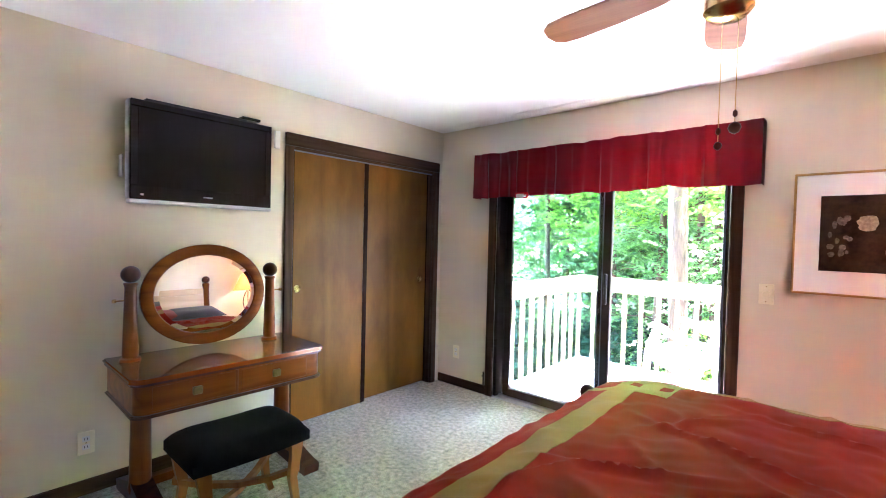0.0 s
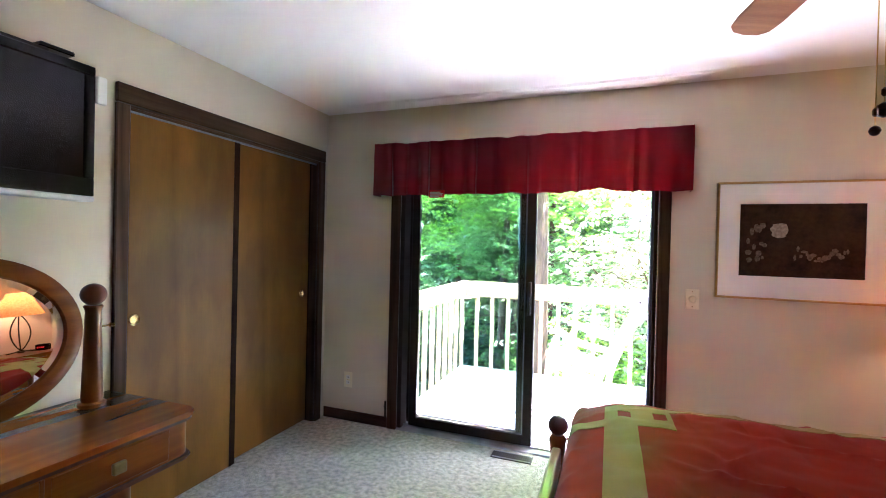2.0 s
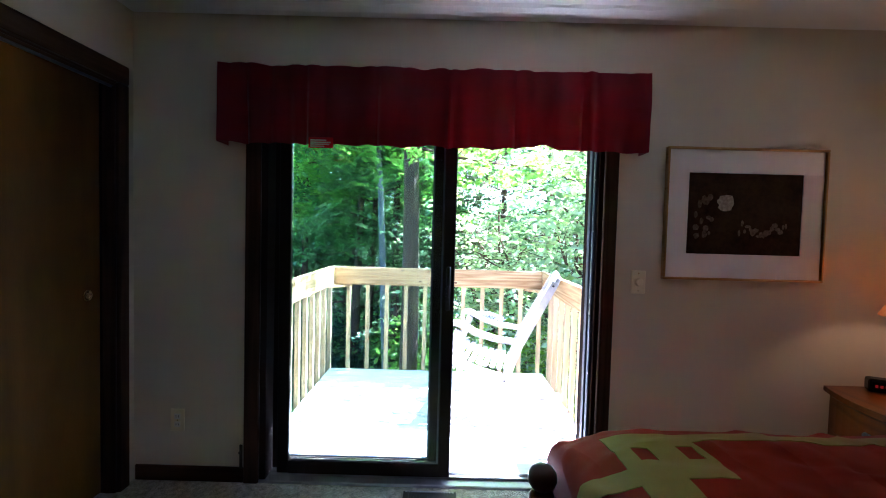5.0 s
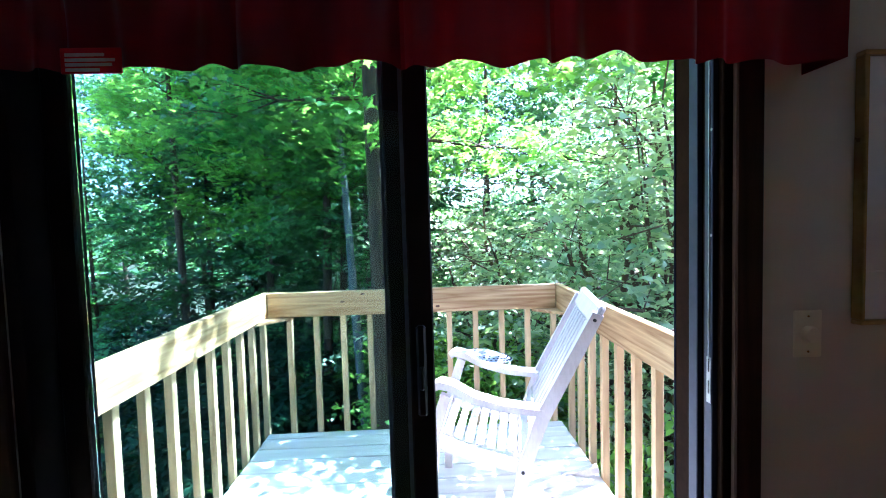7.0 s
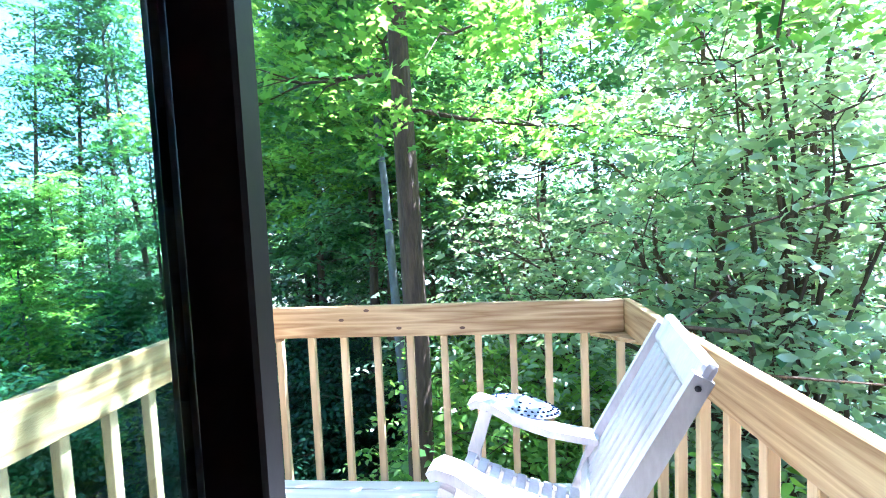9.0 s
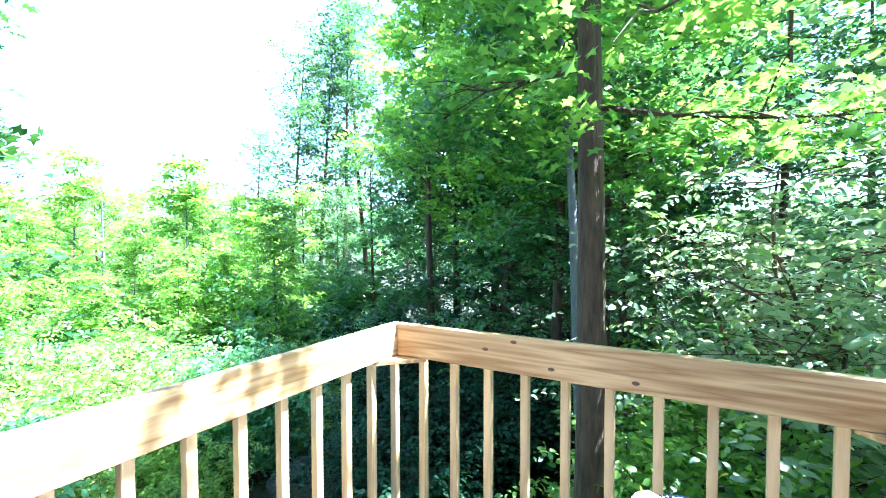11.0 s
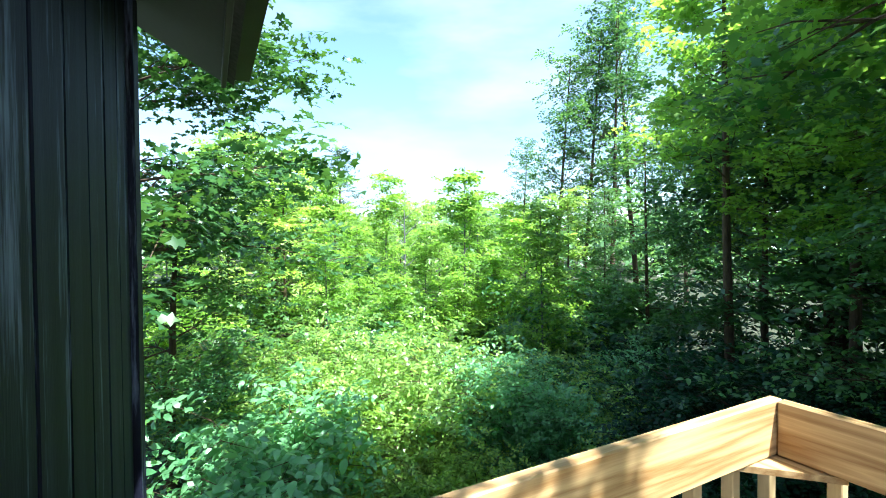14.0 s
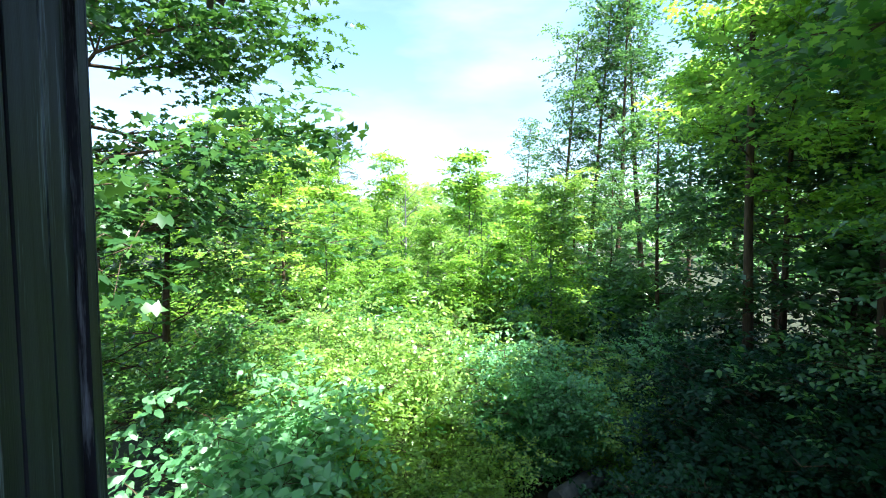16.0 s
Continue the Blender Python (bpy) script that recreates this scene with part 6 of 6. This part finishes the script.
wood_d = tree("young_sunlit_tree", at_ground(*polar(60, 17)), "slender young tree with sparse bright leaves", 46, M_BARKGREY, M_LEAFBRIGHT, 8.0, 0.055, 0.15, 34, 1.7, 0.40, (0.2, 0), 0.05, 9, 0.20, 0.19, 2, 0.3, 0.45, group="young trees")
shrub_a = bush("sunlit_shrub", at_ground(*polar(70, 14)), "dense green shrub in leaves toned as sunlit", 51, M_LEAFBRIGHT, 2.7, 1.5, 11, 17, 0.16, 0.19, group="shrubs")
shrub_b = bush("green_shrub", at_ground(*polar(88, 12)), "dense green shrub in half shade", 52, M_LEAF, 2.4, 1.5, 10, 16, 0.16, 0.19, group="shrubs")
shrub_fine = bush("sunlit_shrub", at_ground(*polar(66, 8.4)), "dense shrub with small leaves brightened as sunlit", 55, M_LEAFSUNLIT, 2.9, 1.5, 13, 26, 0.20, 0.115, oval=True, group="shrubs")
shrub_blue = bush("green_shrub", at_ground(*polar(57, 8.8)), "upright shrub with blue-green leaves", 56, M_LEAFSAPLING, 2.8, 1.2, 12, 26, 0.20, 0.11, oval=True, group="shrubs")
shrub_low = bush("green_shrub", at_ground(3.0, 3.6), "low leafy shrub with green leaves toned as sunlit", 57, M_LEAFBRIGHT, 2.3, 1.3, 12, 24, 0.18, 0.10, oval=True, group="shrubs")
for x, y, s in ((1.9, 3.3, 0.9), (2.6, 4.4, 1.2), (0.2, 3.6, 0.8), (3.9, 2.7, 1.1), (3.5, 1.9, 0.9), (1.6, 4.9, 1.1), (2.2, 5.6, 1.3)):
    place(shrub_low, x, y, 97 * x, (s, s, s))
rs = random.Random(77)
for a, d, s in ((5, 9, 1.0), (22, 14.5, 1.15), (14, 13, 1.1), (2, 11, 1.1), (-10, 9.5, 1.0), (-22, 10, 1.05), (-35, 8, 0.9), (-3, 16, 1.25), (22, 18, 1.3), (-16, 15, 1.2), (27, 20, 1.2), (30, 26, 1.2), (9, 20, 1.4), (-30, 14, 1.1), (27, 14, 0.9), (38, 17, 0.75), (43, 21, 0.6)):
    place(wood_near if d < 10.5 else wood_a if rs.random() < 0.6 else wood_b, *polar(a, d), rs.uniform(0, 360), (s, s, s * rs.uniform(0.9, 1.15)))
for a, d, s in ((34, 40, 1.5), (30, 32, 1.6)):
    place(wood_b, *polar(a, d), rs.uniform(0, 360), (s * 0.85, s * 0.85, s))
for a, d, s in ((88, 22, 1.12), (83, 21, 1.15), (79, 24, 1.05), (94, 17, 0.9), (73, 29, 0.85), (68, 27, 0.8), (63, 30, 0.85), (58, 26, 0.8), (54, 24, 0.85), (66, 36, 0.95), (76, 36, 1.0), (71, 44, 1.05), (60, 40, 1.0), (55, 37, 1.0), (84, 31, 1.1), (91, 28, 1.1), (50, 28, 0.85), (47, 21, 0.8), (80, 46, 1.2), (98, 22, 1.1), (52, 44, 1.1), (64, 50, 1.1), (61, 15, 0.6), (69, 14.5, 0.58), (77, 15, 0.72), (73, 18, 0.68), (65, 19, 0.66), (56, 17, 0.6)):
    place(wood_d if d < 21 or rs.random() < 0.4 else wood_c, *polar(a, d), rs.uniform(0, 360), (s, s, s * rs.uniform(0.9, 1.12)))
for a, d, s in ((50, 13, 0.72), (52, 16, 0.8), (58, 20, 0.9), (70, 21, 0.95), (76, 20, 0.9)):
    place(wood_d, *polar(a, d), rs.uniform(0, 360), (s, s, s * rs.uniform(0.95, 1.15)))
for a, d, s in ((52, 8.6, 0.8), (61, 9.6, 0.95), (70, 9.4, 0.9), (74, 8.2, 0.8), (79, 9.6, 1.0), (84, 8.8, 0.85), (89, 10, 1.0), (55, 11, 0.9), (49, 10.8, 0.75), (65, 11.6, 1.0), (73, 11.8, 1.0), (81, 12, 1.1), (46, 12.5, 0.8), (92, 12.5, 1.1), (59, 7.4, 0.6), (68, 7.0, 0.6), (42, 9.2, 0.7), (44, 10.8, 0.8), (41, 12, 0.85), (47.5, 9.2, 0.7), (78, 7.2, 0.6)):
    place(shrub_blue if rs.random() < 0.4 else shrub_fine, *polar(a, d), rs.uniform(0, 360), (s, s, s * rs.uniform(0.85, 1.1)))
for i in range(40):
    a, d = rs.uniform(46, 101), rs.uniform(11, 26)
    s = rs.uniform(0.75, 1.15) * (0.8 + d * 0.02)
    place(shrub_a if rs.random() < 0.75 else shrub_b, *polar(a, d), rs.uniform(0, 360), (s, s, s * rs.uniform(0.85, 1.2)))
# understorey shrubs, darkened by their leaf colour to stand for deep shade
under = bush("understorey_shrub", at_ground(*polar(30, 21)), "low shrub under the trees, its shade put into the leaf colour", 53, M_LEAFUNDER, 1.9, 1.3, 11, 11, 0.15, 0.19, group="undergrowth")
under_near = bush("understorey_shrub", at_ground(*polar(33, 6.2)), "low shrub with small leaves under the trees, leaf colour darkened as shade", 54, M_LEAFUNDER, 2.2, 1.3, 12, 24, 0.18, 0.10, oval=True, group="undergrowth")
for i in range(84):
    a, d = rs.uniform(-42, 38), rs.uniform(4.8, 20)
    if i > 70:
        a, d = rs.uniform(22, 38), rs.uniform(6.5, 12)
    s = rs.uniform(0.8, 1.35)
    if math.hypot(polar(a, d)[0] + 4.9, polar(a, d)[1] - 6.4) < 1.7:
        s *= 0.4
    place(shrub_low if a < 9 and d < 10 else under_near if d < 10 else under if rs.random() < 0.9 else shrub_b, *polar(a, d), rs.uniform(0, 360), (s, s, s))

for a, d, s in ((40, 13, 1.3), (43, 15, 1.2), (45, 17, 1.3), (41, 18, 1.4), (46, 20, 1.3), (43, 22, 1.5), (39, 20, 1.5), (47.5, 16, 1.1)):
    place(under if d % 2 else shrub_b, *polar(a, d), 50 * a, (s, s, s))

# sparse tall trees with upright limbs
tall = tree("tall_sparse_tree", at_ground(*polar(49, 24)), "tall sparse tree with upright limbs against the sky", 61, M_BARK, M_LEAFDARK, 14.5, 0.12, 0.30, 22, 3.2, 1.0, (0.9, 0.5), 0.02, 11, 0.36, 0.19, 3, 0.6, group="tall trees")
for a, d, s in ((45.5, 25, 1.1), (53, 34, 0.85), (42, 23, 1.12), (39, 27, 1.3)):
    place(tall, *polar(a, d), rs.uniform(0, 360), (s, s, s))

# pale pines far off
pine_rs = random.Random(5)
pine = thing("pine_tree", at_ground(*polar(75.5, 50)), "pale blue-green pine standing far off", "tree")
lines, tips = [([Vector((0, 0, 0)), Vector((0.1, 0, 7)), Vector((0, 0.1, 15.5))], [0.2, 0.13, 0.03])], []
for i in range(46):
    z = 4 + 11.3 * i / 46
    a, ln = i * 2.4, (15.8 - z) * 0.30 * pine_rs.uniform(0.6, 1.2) + 0.3
    e = Vector((math.cos(a) * ln, math.sin(a) * ln, z + 0.12 * ln))
    lines.append(([Vector((0, 0, z)), e], [0.035, 0.008]))
    tips += [e, e * 0.7 + Vector((0, 0, z * 0.3)), e * 0.85 + Vector((0, 0, z * 0.15))]
bm = wood_mesh(lines)
bmesh.ops.translate(bm, verts=bm.verts, vec=BASE[pine.name])
part("trunk", bm, M_BARK, pine)
v, f = leaf_soup([tuple(p) for p in tips], 26, 0.28, 0.34, 0.25, 0.5, 0.5)
soup("crown", v, f, M_CONIFER, pine)

# far woods on the rise
cent = []
for i in range(1100):
    a, d = rs.uniform(-60, 112), rs.uniform(52, 150)
    px, py = polar(a, d)
    top = ground_z(px, py) + rs.uniform(3, 8.5)
    cent += [(px, py, top), (px + rs.uniform(-2, 2), py + rs.uniform(-2, 2), top - 2.5), (px, py, top - 5)]
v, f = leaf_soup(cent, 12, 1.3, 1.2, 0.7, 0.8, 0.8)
tagged(soup("far_woods", v, f, M_LEAFFAR), "green woods along the far rise, haze put into their paler colour", "woods", kind="stuff")

# dead tree and log
dead = thing("dead_tree", at_ground(*polar(67.5, 25)), "bare dead grey tree among the young trees", "tree")
bm = bmesh.new()
dx, dy, dzz = BASE[dead.name]
tube(bm, [(dx, dy, dzz), (dx + 0.1, dy, dzz + 4), (dx + 0.05, dy, dzz + 7.6)], [0.09, 0.06, 0.015], 8)
for q in range(9):
    z = 3.2 + q * 0.45
    s = 1 if q % 2 else -1
    tube(bm, [(dx + 0.07, dy, dzz + z), (dx + 0.1 + 0.2 * s, dy + 0.5 * s, dzz + z + 0.5), (dx + 0.3 * s, dy + 0.85 * s, dzz + z + 1.1)], [0.03, 0.018, 0.004], 5)
part("trunk", bm, M_BARKGREY, dead, smooth=True)
bm = bmesh.new()
log_pts = [(-4.70, 5.45), (-4.86, 6.2), (-5.06, 7.1), (-5.3, 8.4)]
tube(bm, [(lx, ly, ground_z(lx, ly) + 0.13) for lx, ly in log_pts], [0.17, 0.18, 0.16, 0.12], 14)
tube(bm, [(-4.95, 6.6, ground_z(-4.95, 6.6) + 0.2), (-4.75, 6.8, ground_z(-4.95, 6.6) + 0.42)], [0.05, 0.03], 8)
single("fallen_log", bm, M_BARKGREY, "fallen grey log lying on the forest floor", "log", smooth=True, base=(-4.9, 6.3, ground_z(-4.9, 6.3)))
